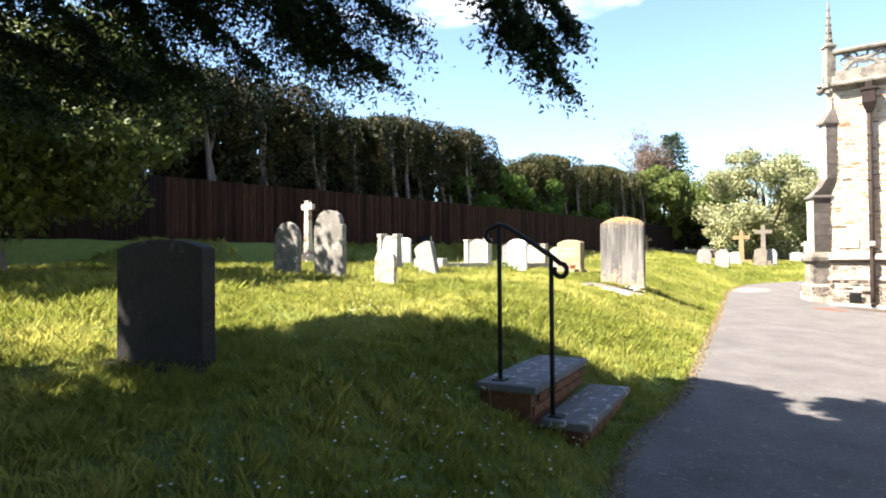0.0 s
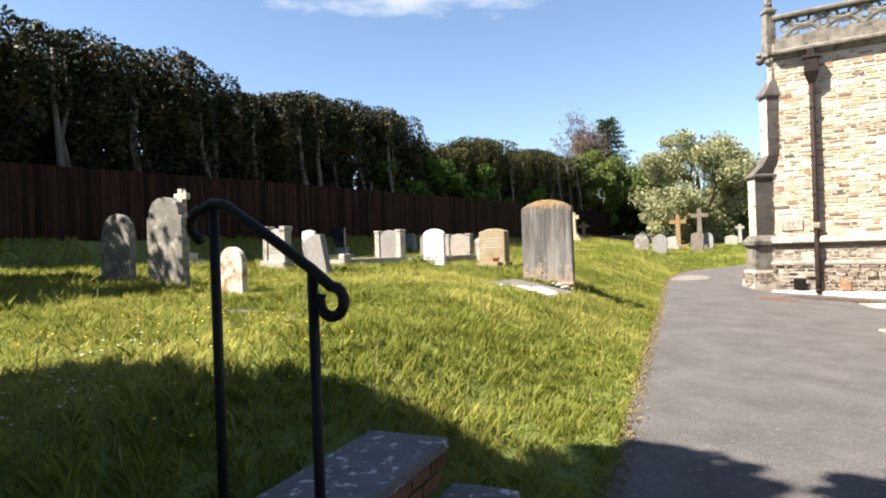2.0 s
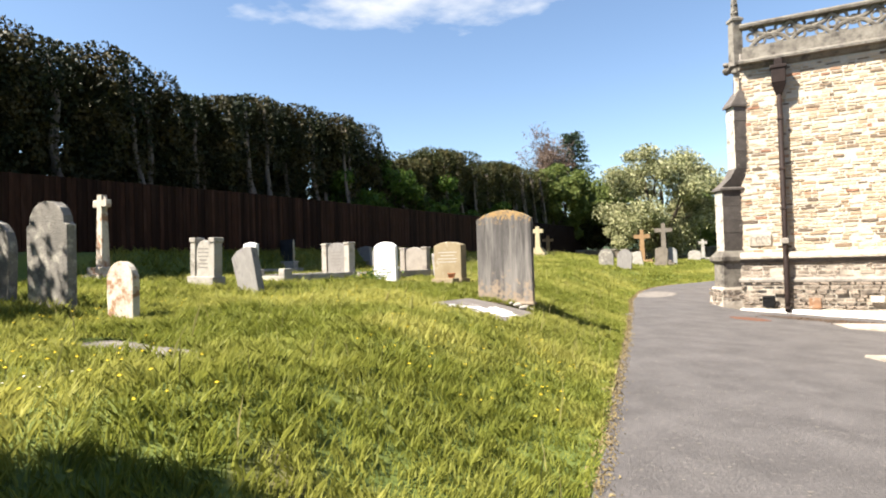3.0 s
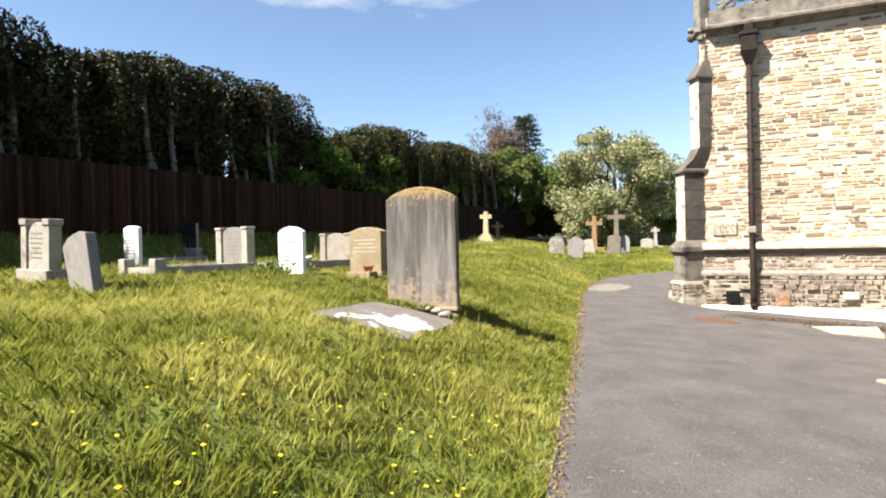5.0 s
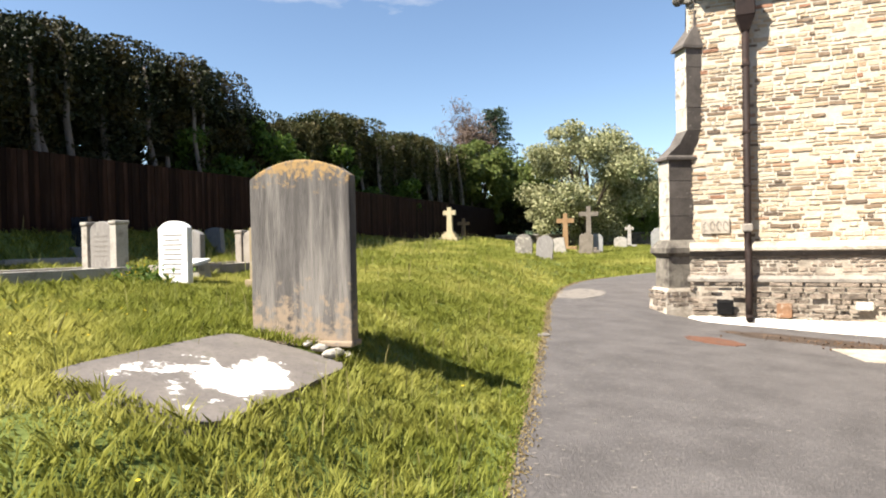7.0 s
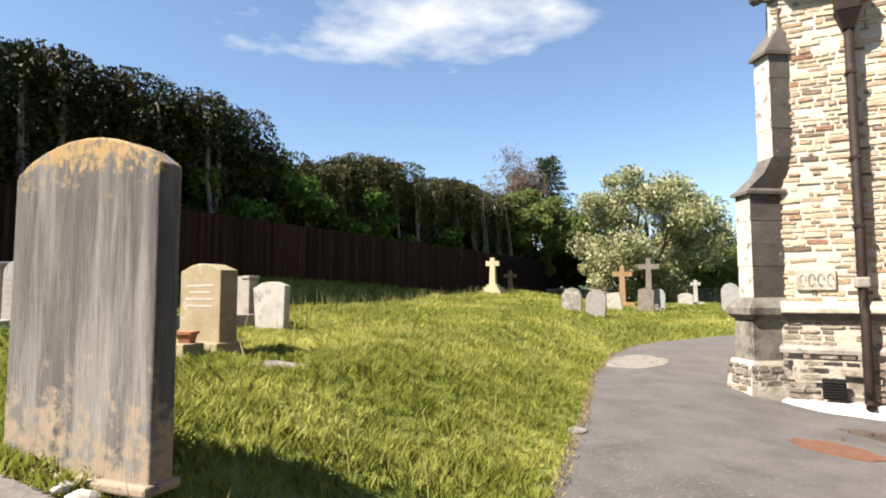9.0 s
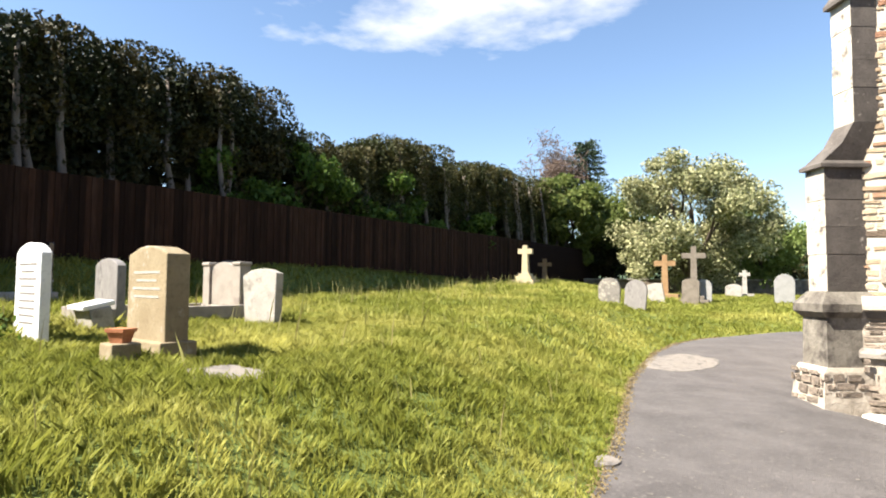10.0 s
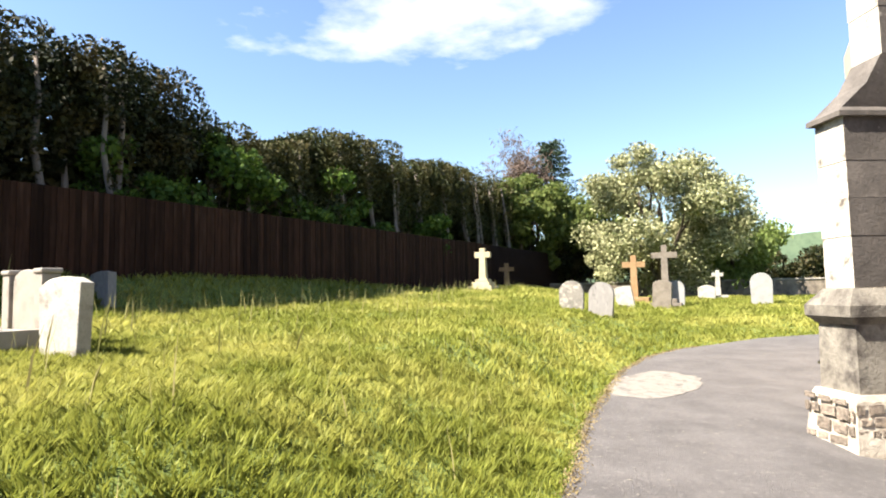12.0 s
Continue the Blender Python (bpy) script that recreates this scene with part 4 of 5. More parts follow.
def cross(x, y, top, base, material, label, rot=-18, arm=0.5, sh=0.14, steps_n=2, celtic=False, stepw=0.6):
    h = top - base
    t = thing("stone_cross", pose(x, y, base, 0, 0, rot), label, "cross", "stone crosses")
    z = -0.15
    hs = [0.2, 0.16, 0.13][:steps_n]
    wd = stepw
    for k, s in enumerate(hs):
        z1 = (0 if k == 0 else z) + s
        part("step", boxes((-wd / 2, wd / 2, -wd / 2, wd / 2, z, z1), bevel=0.02), material, t)
        z, wd = z1, wd * 0.72
    bm = bmesh.new()
    vs = [bm.verts.new((sx * (sh / 2 * (1.25 if zz == z else 0.9)), sy * (sh / 2 * (1.2 if zz == z else 0.8)), zz)) for zz in (z, h) for sx, sy in ((-1, -1), (1, -1), (1, 1), (-1, 1))]
    for a in range(4):
        bm.faces.new((vs[a], vs[(a + 1) % 4], vs[4 + (a + 1) % 4], vs[4 + a]))
    bm.faces.new(vs[4:])
    part("shaft", bm, material, t)
    za = h - arm * 0.42
    part("cross_arm", boxes((-arm / 2, arm / 2, -sh * 0.4, sh * 0.4, za - sh / 2, za + sh / 2), bevel=0.012), material, t)
    if celtic:
        ring = [(arm * 0.33 * math.cos(a), 0, za + arm * 0.33 * math.sin(a)) for a in np.linspace(0, 2 * math.pi, 25)]
        part("ring", tube(ring, 0.035, 6), material, t)
    return t


cross(-8.4, 15.0, 3.06, gz(-8.4, 15.0), M_ROSE, "tall pale wheel-head stone cross on a stepped base", -18, 0.46, 0.16, 2, True, 0.66)
cross(1.6, 39.8, 3.27, gz(1.6, 39.8) - 0.05, M_YELLOW, "golden limestone cross on a stepped base near the fence", -15, 0.68, 0.24, 3, False, 1.05)
cross(2.4, 46.0, 2.9, 1.75, M_ORANGE, "small orange stone cross by the fence", -15, 0.75, 0.2, 0)
cross(8.25, 42.7, 2.95, gz(8.25, 42.7), M_ORANGE, "orange stone cross on a low base", -15, 1.0, 0.26, 1, False, 1.3)
cross(9.0, 40.0, 3.2, gz(9, 40), M_OLDSTONE, "tall grey-brown stone cross on a tapering base", -15, 1.0, 0.24, 2, False, 1.2)
cross(13.0, 46.5, 2.3, gz(13, 46.5), M_PALE, "small grey cross on a block base", -15, 0.55, 0.2, 1, False, 0.9)

# small loose things
pot = thing("flower_pot", pose(-0.75, 16.35, gz(-0.75, 16.35) + 0.16), "small terracotta flower pot on a stone block", "flower pot")
loft(pot, "pot_body", [(0, -0.055, 0.055, -0.055, 0.055), (0.09, -0.075, 0.075, -0.075, 0.075)], M_TERRA)
loft(pot, "pot_rim", [(0.09, -0.085, 0.085, -0.085, 0.085), (0.12, -0.088, 0.088, -0.088, 0.088)], M_TERRA)
blk = thing("stone_block", pose(-0.75, 16.35, gz(-0.75, 16.35), 0, 0, -30), "tan stone block before a headstone", "block")
part("block", boxes((-0.13, 0.13, -0.12, 0.12, -0.1, 0.16), bevel=0.015), M_TAN, blk)
bk2 = thing("open_book_stone", pose(-2.65, 18.25, 1.08, 12, 0, -30), "pale carved open book on a grave", "memorial")
part("page", boxes((-0.26, 0.0, -0.18, 0.18, 0.08, 0.14), bevel=0.015), M_WHITE, bk2)
part("page", boxes((0.003, 0.26, -0.18, 0.18, 0.08, 0.14), bevel=0.015), M_WHITE, bk2)
part("book_rest", boxes((-0.28, 0.28, -0.12, 0.12, -0.3, 0.08), bevel=0.01), M_PALE, bk2)

# flat ledgers in the turf
def ledger(x, y, w, l, rot, material, label, dz=0.03, seed=1):
    c, q = math.cos(radians(rot)), math.sin(radians(rot))
    e, w2, n, s2 = (gz(x + c * a - q * b, y + q * a + c * b) for a, b in ((w / 2, 0), (-w / 2, 0), (0, l / 2), (0, -l / 2)))
    z = (e + w2 + n + s2) / 4
    gu, gv = (e - w2) / w, (n - s2) / l
    sx, sy = gu * c - gv * q, gu * q + gv * c
    up = Vector((-sx, -sy, 1)).normalized()
    ax = Vector((math.cos(radians(rot)), math.sin(radians(rot)), 0))
    ax = (ax - up * ax.dot(up)).normalized()
    ay = up.cross(ax)
    t = thing("ledger_stone", Matrix.Translation((x, y, z + dz)) @ Matrix((ax, ay, up)).transposed().to_4x4(), label, "grave slab", "flat grave slabs")
    bm = bmesh.new()
    n = 28
    top = [bm.verts.new((math.copysign(abs(math.cos(a)) ** 0.28, math.cos(a)) * w / 2 * (1 + 0.06 * noise.noise((a * 3, seed, 0))), math.copysign(abs(math.sin(a)) ** 0.28, math.sin(a)) * l / 2 * (1 + 0.06 * noise.noise((a * 3, seed, 5))), 0)) for a in np.linspace(0, 2 * math.pi, n, endpoint=False)]
    f = bm.faces.new(top)
    r = bmesh.ops.extrude_face_region(bm, geom=[f])
    bmesh.ops.translate(bm, vec=(0, 0, -0.14), verts=[g for g in r["geom"] if isinstance(g, bmesh.types.BMVert)])
    bmesh.ops.recalc_face_normals(bm, faces=bm.faces)
    part("slab", bm, material, t)
    return t


ledger(0.31, 12.0, 1.16, 1.9, -13, M_SLAB, "flat grave slab largely crusted with white lichen", -0.005, 2)
ledger(0.22, 16.4, 0.7, 0.6, -20, M_PALEPATCH, "small flat pale stone sunk in the turf", 0.02, 4)
ledger(-2.1, 7.2, 1.5, 0.62, -20, M_PALEPATCH, "flat mossy slab sunk in the turf", -0.035, 6)

# worn patches and stones along the path
def patch(name, x, y, w, l, rot, material, label, h=0.012, seed=3):
    """A thin uneven skin that follows the path's fall."""
    zz = lambda u, v: float(path_z(np.array([u]), np.array([v]), np.minimum(from_edge(np.array([u]), np.array([v])), 0))[0])
    z0 = zz(x, y)
    t = thing(name, pose(x, y, z0), label, "paving patch")
    bm = bmesh.new()
    n, rings = 40, []
    c, s = math.cos(radians(rot)), math.sin(radians(rot))
    for r, dh in ((0.35, h), (0.7, h), (0.97, h), (1.0, -0.04)):
        ring = []
        for a in np.linspace(0, 2 * math.pi, n, endpoint=False):
            k = r * (1 + 0.25 * noise.noise((math.cos(a) * 2, math.sin(a) * 2, seed)) + 0.14 * noise.noise((math.cos(a) * 6, math.sin(a) * 6, seed)))
            u, v = math.cos(a) * w / 2 * k, math.sin(a) * l / 2 * k
            u, v = u * c - v * s, u * s + v * c
            ring.append(bm.verts.new((u, v, zz(x + u, y + v) - z0 + dh)))
        rings.append(ring)
    bm.faces.new(rings[0])
    for p, q in zip(rings, rings[1:]):
        for k in range(n):
            bm.faces.new((p[k], q[k], q[(k + 1) % n], p[(k + 1) % n]))
    bmesh.ops.recalc_face_normals(bm, faces=bm.faces)
    part("surface", bm, material, t)
    return t


patch("repair_patch", 5.9, 17.25, 0.62, 0.9, 40, M_REDPATCH, "reddish worn repair in the tarmac", 0.014, 3)
patch("worn_patch", 5.25, 24.1, 1.25, 2.6, -28, M_PALEPATCH, "pale worn patch of tarmac on the bend", 0.01, 8)
patch("drain_gully", 8.0, 17.5, 0.9, 3.4, 62, M_DAMP, "damp dark soil in the gully at the wall's foot", 0.012, 12)
patch("drain_gully", 6.2, 10.4, 1.0, 2.6, -10, M_DAMP, "damp dark soil between the wing's slabs", 0.012, 13)
patch("edge_stone", 3.25, 17.1, 0.22, 0.3, -10, M_PALEPATCH, "small flat stone at the path's edge", 0.02, 5)

# plants set at the foot of the white headstone
pl = thing("grave_plants", pose(-2.75, 16.75, gz(-2.75, 16.75), 0, 0, 0), "clump of green leaves and yellow flowers by a white headstone", "plants")
rgp = np.random.default_rng(77)
cc = rgp.normal(size=(260, 3)) * np.array([0.22, 0.12, 0.09]) + np.array([0, 0, 0.14])
cc[:, 2] = np.abs(cc[:, 2])


def small_leaves(c, size, rg):
    a = rg.normal(size=c.shape)
    a /= np.linalg.norm(a, axis=1)[:, None]
    b = np.cross(a, rg.normal(size=c.shape))
    b /= np.linalg.norm(b, axis=1)[:, None]
    v = np.stack([c - a * size, c + b * size * 0.4, c + a * size, c - b * size * 0.4], 1)
    return v.reshape(-1, 3), np.arange(len(c) * 4).reshape(-1, 4)


v, f = small_leaves(cc, 0.05, rgp)
from_np("leaves", v, f, M_BRIGHT, pl)
v, f = small_leaves(cc[:26] + np.array([0, -0.02, 0.06]), 0.026, rgp)
from_np("blooms", v, f, M_FLOWER, pl)

# broken stones at the foot of the tall headstone
for i, (x, y, r) in enumerate([(0.78, 12.88, 0.05), (0.9, 12.86, 0.07), (0.68, 12.9, 0.04), (1.0, 12.92, 0.05)]):
    bm = bmesh.new()
    rr = bmesh.ops.create_icosphere(bm, subdivisions=2, radius=r)
    for q in rr["verts"]:
        q.co = Vector((q.co.x * 1.5, q.co.y, q.co.z * 0.6)) + 0.012 * noise.noise_vector(q.co * 30 + Vector((i, 0, 0)))
    rock = part("loose_stone", bm, M_PALE)
    rock.matrix_world = pose(x, y, gz(x, y) + 0.03, 0, 0, 40 * i)
    tagged(rock, "small loose pale stone at a headstone's foot", "stone", "loose stones")

# ---- trees ----
def leaf_cloud(centers, normals_bias, size, rng, aspect=0.55, bend=0.0):
    """Pointed leaves (diamonds of two triangles) at the given centres, turned at random."""
    n = len(centers)
    a = rng.normal(size=(n, 3))
    a /= np.linalg.norm(a, axis=1)[:, None]
    b = rng.normal(size=(n, 3)) + normals_bias
    b -= (b * a).sum(1)[:, None] * a
    b /= np.linalg.norm(b, axis=1)[:, None] + 1e-9
    s = size * rng.uniform(0.6, 1.4, n)[:, None]
    v = np.empty((n, 4, 3))
    v[:, 0], v[:, 2] = centers - a * s * 0.5, centers + a * s * 0.5
    v[:, 1], v[:, 3] = centers + b * s * aspect * 0.5, centers - b * s * aspect * 0.5
    return v.reshape(-1, 3), np.arange(n * 4).reshape(n, 4)


def limb(p0, p1, r0, r1, rng, k=6, wob=0.08):
    p0, p1 = np.array(p0, float), np.array(p1, float)
    L = np.linalg.norm(p1 - p0)
    pts = [p0 + (p1 - p0) * i / k + (rng.normal(size=3) * wob * L * 0.3 if 0 < i < k else 0) for i in range(k + 1)]
    return [tuple(p) for p in pts], [r0 + (r1 - r0) * i / k for i in range(k + 1)]


def clumps(blobs, per, rng, shell=0.55):
    """Places within uneven clumps: each blob (x, y, z, rx, ry, rz)."""
    out = []
    for (x, y, z, rx, ry, rz) in blobs:
        u = rng.normal(size=(per, 3))
        u /= np.linalg.norm(u, axis=1)[:, None]
        r = shell + (1 - shell) * rng.random(per) ** 0.7
        out.append(np.array([x, y, z]) + u * r[:, None] * np.array([rx, ry, rz]))
    return np.concatenate(out)


def tree(name, x, y, height, spread, crown_base, n_clumps, per, leaf, material, bark, label, seed, trunk_r=0.2, clump=0.22, shell=0.3, flat=0.75, limbs=7, lean=(0, 0)):
    rng = np.random.default_rng(seed)
    z0 = gz(x, y)
    t = thing(name, pose(x, y, z0), label, "tree")
    pts, rs = limb((0, 0, -0.3), (lean[0], lean[1], crown_base + (height - crown_base) * 0.55), trunk_r, trunk_r * 0.35, rng)
    part("trunk", tube(pts, rs, 10), bark, t, smooth=True)
    c = np.array([lean[0], lean[1], (crown_base + height) / 2])
    R = np.array([spread, spread, (height - crown_base) / 2])
    blobs = []
    for i in range(n_clumps):
        u = rng.normal(size=3)
        u /= np.linalg.norm(u)
        p = c + u * R * rng.uniform(0.45, 0.92) 
        s = clump * spread * rng.uniform(0.6, 1.35)
        blobs.append((*p, s, s, s * flat))
    for i in range(limbs):
        b = blobs[i * max(1, n_clumps // limbs) % n_clumps]
        h0 = crown_base * 0.5 + (height - crown_base) * 0.3 * rng.random()
        pts, rs = limb((lean[0] * 0.4, lean[1] * 0.4, h0), b[:3], trunk_r * 0.4, trunk_r * 0.08, rng)
        part("limb", tube(pts, rs, 6), bark, t, smooth=True)
    pc = clumps(blobs, per, rng, shell)
    v, f = leaf_cloud(pc, np.array([0, 0, 0.6]), leaf, rng)
    from_np("crown", v, f, material, t)
    return t


# clipped conifers behind the fence: the clipped top's height along the row
TOP_Y = [4, 13.6, 16.7, 18.7, 19.5, 20.1, 21.1, 22.4, 24.0, 26.6, 29.0, 30.2, 30.9, 32.3, 34.0, 36.0, 39.3, 40.3, 41.2, 43.0, 47.0, 56.0]
TOP_Z = [7.4, 7.5, 7.55, 7.75, 7.65, 7.0, 7.0, 7.4, 7.7, 7.85, 7.85, 7.75, 7.0, 6.6, 6.7, 7.75, 8.0, 7.3, 7.4, 8.0, 8.25, 8.4]
rng = np.random.default_rng(5)
yy = 4.0
while yy < 56:
    step = rng.uniform(1.7, 2.3)
    dist = 1.9 + 0.3 * rng.random()
    cx, cy = fence_x(yy) - dist * 0.93, yy + dist * 0.36
    z0 = fence_top(yy) - 1.95
    t = thing("conifer_hedge_tree", pose(cx, cy, z0), "tall dark clipped conifer in a row behind the fence", "tree", "clipped conifers")
    for q in range(2):
        ty = rng.uniform(-0.8, 0.8)
        H = float(np.interp(cy + ty, TOP_Y, TOP_Z)) - z0
        pts, rs = limb((rng.uniform(0.6, 1.0), ty, -0.3), (rng.uniform(0.3, 0.7), ty + rng.uniform(-0.3, 0.3), H - 0.6), rng.uniform(0.09, 0.16), 0.05, rng, 5, 0.03)
        part("trunk", tube(pts, rs, 7), M_BARK_GREY, t, smooth=True)
    nl = 15000 if yy < 46 else 6000
    p = np.stack([rng.uniform(-1.0, 1.0, nl), rng.uniform(-1.35, 1.35, nl), 0.22 + 0.78 * rng.random(nl) ** 0.72], 1)
    H = np.interp(cy + p[:, 1], TOP_Y, TOP_Z) - z0
    # open gaps low down, between the stems
    lump = np.array([noise.noise((q[0] * 1.1 + cx, (q[1] + cy) * 1.1, q[2] * 5.4)) for q in p])
    thin = np.clip((p[:, 2] - 0.38) / 0.4, 0, 1)
    fine = np.array([noise.noise((q[0] * 2.4 + cx, (q[1] + cy) * 2.2, q[2] * 11.0)) for q in p])
    keep = (lump > 0.02 - 0.52 * thin) & (fine > -0.16 - 0.1 * thin)
    p, H = p[keep], H[keep]
    bulge = 1 + 0.34 * np.array([noise.noise(((q[1] + cy) * 1.5, q[2] * 8, 9.0)) for q in p])
    # the clipped head rounds off towards both faces
    p[:, 2] = p[:, 2] * (H - 0.35 * np.abs(p[:, 0]) ** 3 + 0.12 * np.sin((p[:, 1] + cy) * 4.1) * np.sin((p[:, 1] + cy) * 1.7))
    p[:, 0] *= bulge
    H0 = float(np.interp(cy, TOP_Y, TOP_Z)) - z0
    inner = np.stack([rng.uniform(-0.9, -0.2, 1700), rng.uniform(-1.3, 1.3, 1700), H0 * rng.uniform(0.2, 0.9, 1700)], 1)
    v, f = leaf_cloud(inner, np.array([0.9, 0, 0.0]), 0.42, rng, 0.7)
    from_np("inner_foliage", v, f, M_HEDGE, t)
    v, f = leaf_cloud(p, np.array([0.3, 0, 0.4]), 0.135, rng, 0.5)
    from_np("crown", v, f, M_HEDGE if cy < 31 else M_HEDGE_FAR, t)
    yy += step

# bright bushes at the foot of the row
for i, (bx, by, hh, sp) in enumerate([(-4.9, 31.5, 4.5, 2.0), (-3.4, 35.0, 4.0, 1.7), (-2.2, 38.2, 3.1, 1.4), (-6.0, 28.6, 3.2, 1.3), (-0.6, 42.5, 3.6, 1.6)]):
    tree("laurel_bush", bx - 0.9, by, hh + 0.6, sp, 0.4, 16, 420, 0.2, M_BRIGHT, M_BARK, "fresh green broad-leaved bush behind the fence", 40 + i, 0.08, 0.4, 0.3)
for i, (bx, by, hh, sp) in enumerate([(4.2, 56.0, 7.7, 3.2), (7.5, 60, 8.0, 3.0), (1.6, 53, 7.2, 2.4)]):
    tree("mixed_tree", bx, by, hh, sp, 1.0, 26, 420, 0.34, M_OLIVE, M_BARK, "dull green tree beyond the fence's end", 60 + i, 0.2, 0.34, 0.3)
bare = thing("bare_tree", pose(3.3, 64, gz(3.3, 64)), "russet bare-twigged tree in the distance", "tree")
rg = np.random.default_rng(70)
pts, rs = limb((0, 0, -0.3), (0.2, 0, 8), 0.28, 0.08, rg)
part("trunk", tube(pts, rs, 8), M_BARK_GREY, bare, smooth=True)
tw = []
for i in range(34):
    a, e = rg.uniform(0, 2 * math.pi), rg.uniform(0.35, 1.3)
    h0 = rg.uniform(3.0, 7.5)
    ln = rg.uniform(2.0, 4.4)
    tip = (math.cos(a) * math.cos(e) * ln * 0.8, math.sin(a) * math.cos(e) * ln * 0.8, min(12.6, h0 + 1.2 + math.sin(e) * ln))
    pts, rs = limb((0.1, 0, h0), tip, 0.06, 0.015, rg, 5, 0.12)
    part("limb", tube(pts, rs, 5), M_BARK_GREY, bare)
    P = np.array(pts)
    q = P[rg.integers(1, len(P), 320)] + rg.normal(size=(320, 3)) * np.array([0.4, 0.4, 0.45])
    tw.append(q)
v, f = leaf_cloud(np.concatenate(tw), np.array([0, 0, 0.2]), 0.55, rg, 0.11)
from_np("crown", v, f, M_RUSSET, bare)
fir = thing("fir_tree", pose(5.8, 66, gz(5.8, 66)), "dark pointed fir standing above the other trees", "tree")
part("trunk", tube([(0, 0, -0.3), (0, 0, 6), (0.05, 0, 12.9)], [0.3, 0.2, 0.03], 8), M_BARK, fir, smooth=True)
sp = []
for i in range(150):
    h0 = 2.5 + 10.3 * (i / 150)
    ln = (0.8 + 3.6 * (1 - i / 150) ** 0.7) * rg.uniform(0.65, 1.15)
    a = i * 2.4 + rg.uniform(-0.3, 0.3)
    m = 70
    s = rg.random(m) ** 0.7
    sp.append(np.stack([math.cos(a) * ln * s, math.sin(a) * ln * s, h0 - 0.25 * ln * s + 0.18 * ln * s ** 3], 1) + rg.normal(size=(m, 3)) * np.array([0.14, 0.14, 0.09]))
v, f = leaf_cloud(np.concatenate(sp), np.array([0, 0, 0.4]), 0.3, rg, 0.35)
from_np("crown", v, f, M_FIR, fir)
tree("whitebeam_tree", 11.2, 50.5, 9.2, 5.4, 0.3, 74, 900, 0.18, M_WHITEBEAM, M_BARK, "broad pale-leaved tree beyond the far graves", 75, 0.35, 0.21, 0.0, limbs=16)
tree("small_tree", 16.4, 55, 6.0, 3.4, 0.4, 48, 380, 0.26, M_LIGHTGREEN, M_BARK, "light green low tree beside a far wall", 73, 0.22, 0.3, 0.2, limbs=8)

# shading trees by the start of the walk
tree("garden_tree", -9.4, 6.4, 4.5, 3.1, 0.9, 90, 440, 0.15, M_SHADY, M_BARK_GREY, "spreading olive-leaved tree standing before the fence", 80, 0.16, 0.26, 0.1, limbs=12)
yew = tree("yew_tree", -4.2, -3.2, 9.0, 6.2, 3.3, 150, 700, 0.24, M_YEW, M_BARK, "old dark yew overhanging the path", 81, 0.45, 0.22, 0.15, limbs=14)
# yews out of view, added to cut sky light over the start
for i, (hx, hy) in enumerate(((-8.0, -9.5), (0.0, -10.5), (6.5, -8.5))):
    tree("yew_tree", hx, hy, 9.5, 4.6, 0.6, 60, 260, 0.34, M_YEW, M_BARK, "added yew out of view that dims the start", 181 + i, 0.4, 0.28, 0.15, limbs=8)
# low hanging yew sprays
rng = np.random.default_rng(9)


def hanging(name, tip, root, n, seed, spread=0.22):
    rng = np.random.default_rng(seed)
    z0 = 0
    t = thing(name, pose(0, 0, 0), "drooping dark yew bough over the path", "bough", "yew boughs")
    pts, rs = limb(root, tip, 0.03, 0.005, rng, 8, 0.1)
    part("stem", tube(pts, rs, 5), M_BARK, t)
    cs = []
    P = np.array(pts)
    for i in range(n):
        s = rng.random() ** 0.8 * (len(P) - 1)
        a = int(min(s, len(P) - 2))
        base = P[a] + (P[a + 1] - P[a]) * (s - a)
        off = np.clip(rng.normal(size=3), -1.5, 1.5) * spread * np.array([1.0, 1.0, 0.4])
        off[2] -= 0.75 * np.linalg.norm(off[:2])
        m = 17
        q = base + off * np.linspace(0.0, 1, m)[:, None] + rng.normal(size=(m, 3)) * 0.014
        cs.append(q)
    v, f = leaf_cloud(np.concatenate(cs), np.array([0, 0, 0.5]), 0.038, rng, 0.36)
    from_np("foliage", v, f, M_YEW, t)
    return t


for i, (tx, ty, tz) in enumerate([(0.28, 2.65, 2.3), (0.14, 2.45, 2.36), (0.3, 2.6, 2.55), (0.02, 2.3, 2.5)]):
    hanging("yew_bough", (tx, ty, tz), (tx - 0.55, ty - 0.9, tz + 1.0), 230, 1 + i, 0.11)
for i, (tx, ty, tz) in enumerate([(-1.0, 2.75, 2.6), (-0.8, 2.7, 2.85), (-1.35, 2.6, 2.62), (-1.2, 2.5, 2.8), (-1.75, 2.5, 2.6), (-2.1, 2.3, 2.5), (-2.5, 2.4, 2.5), (-2.9, 2.2, 2.45), (-3.4, 2.3, 2.4)]):
    hanging("yew_bough", (tx, ty, tz), (tx - 1.0, ty - 1.6, tz + 1.1), 640, 10 + i, 0.22)
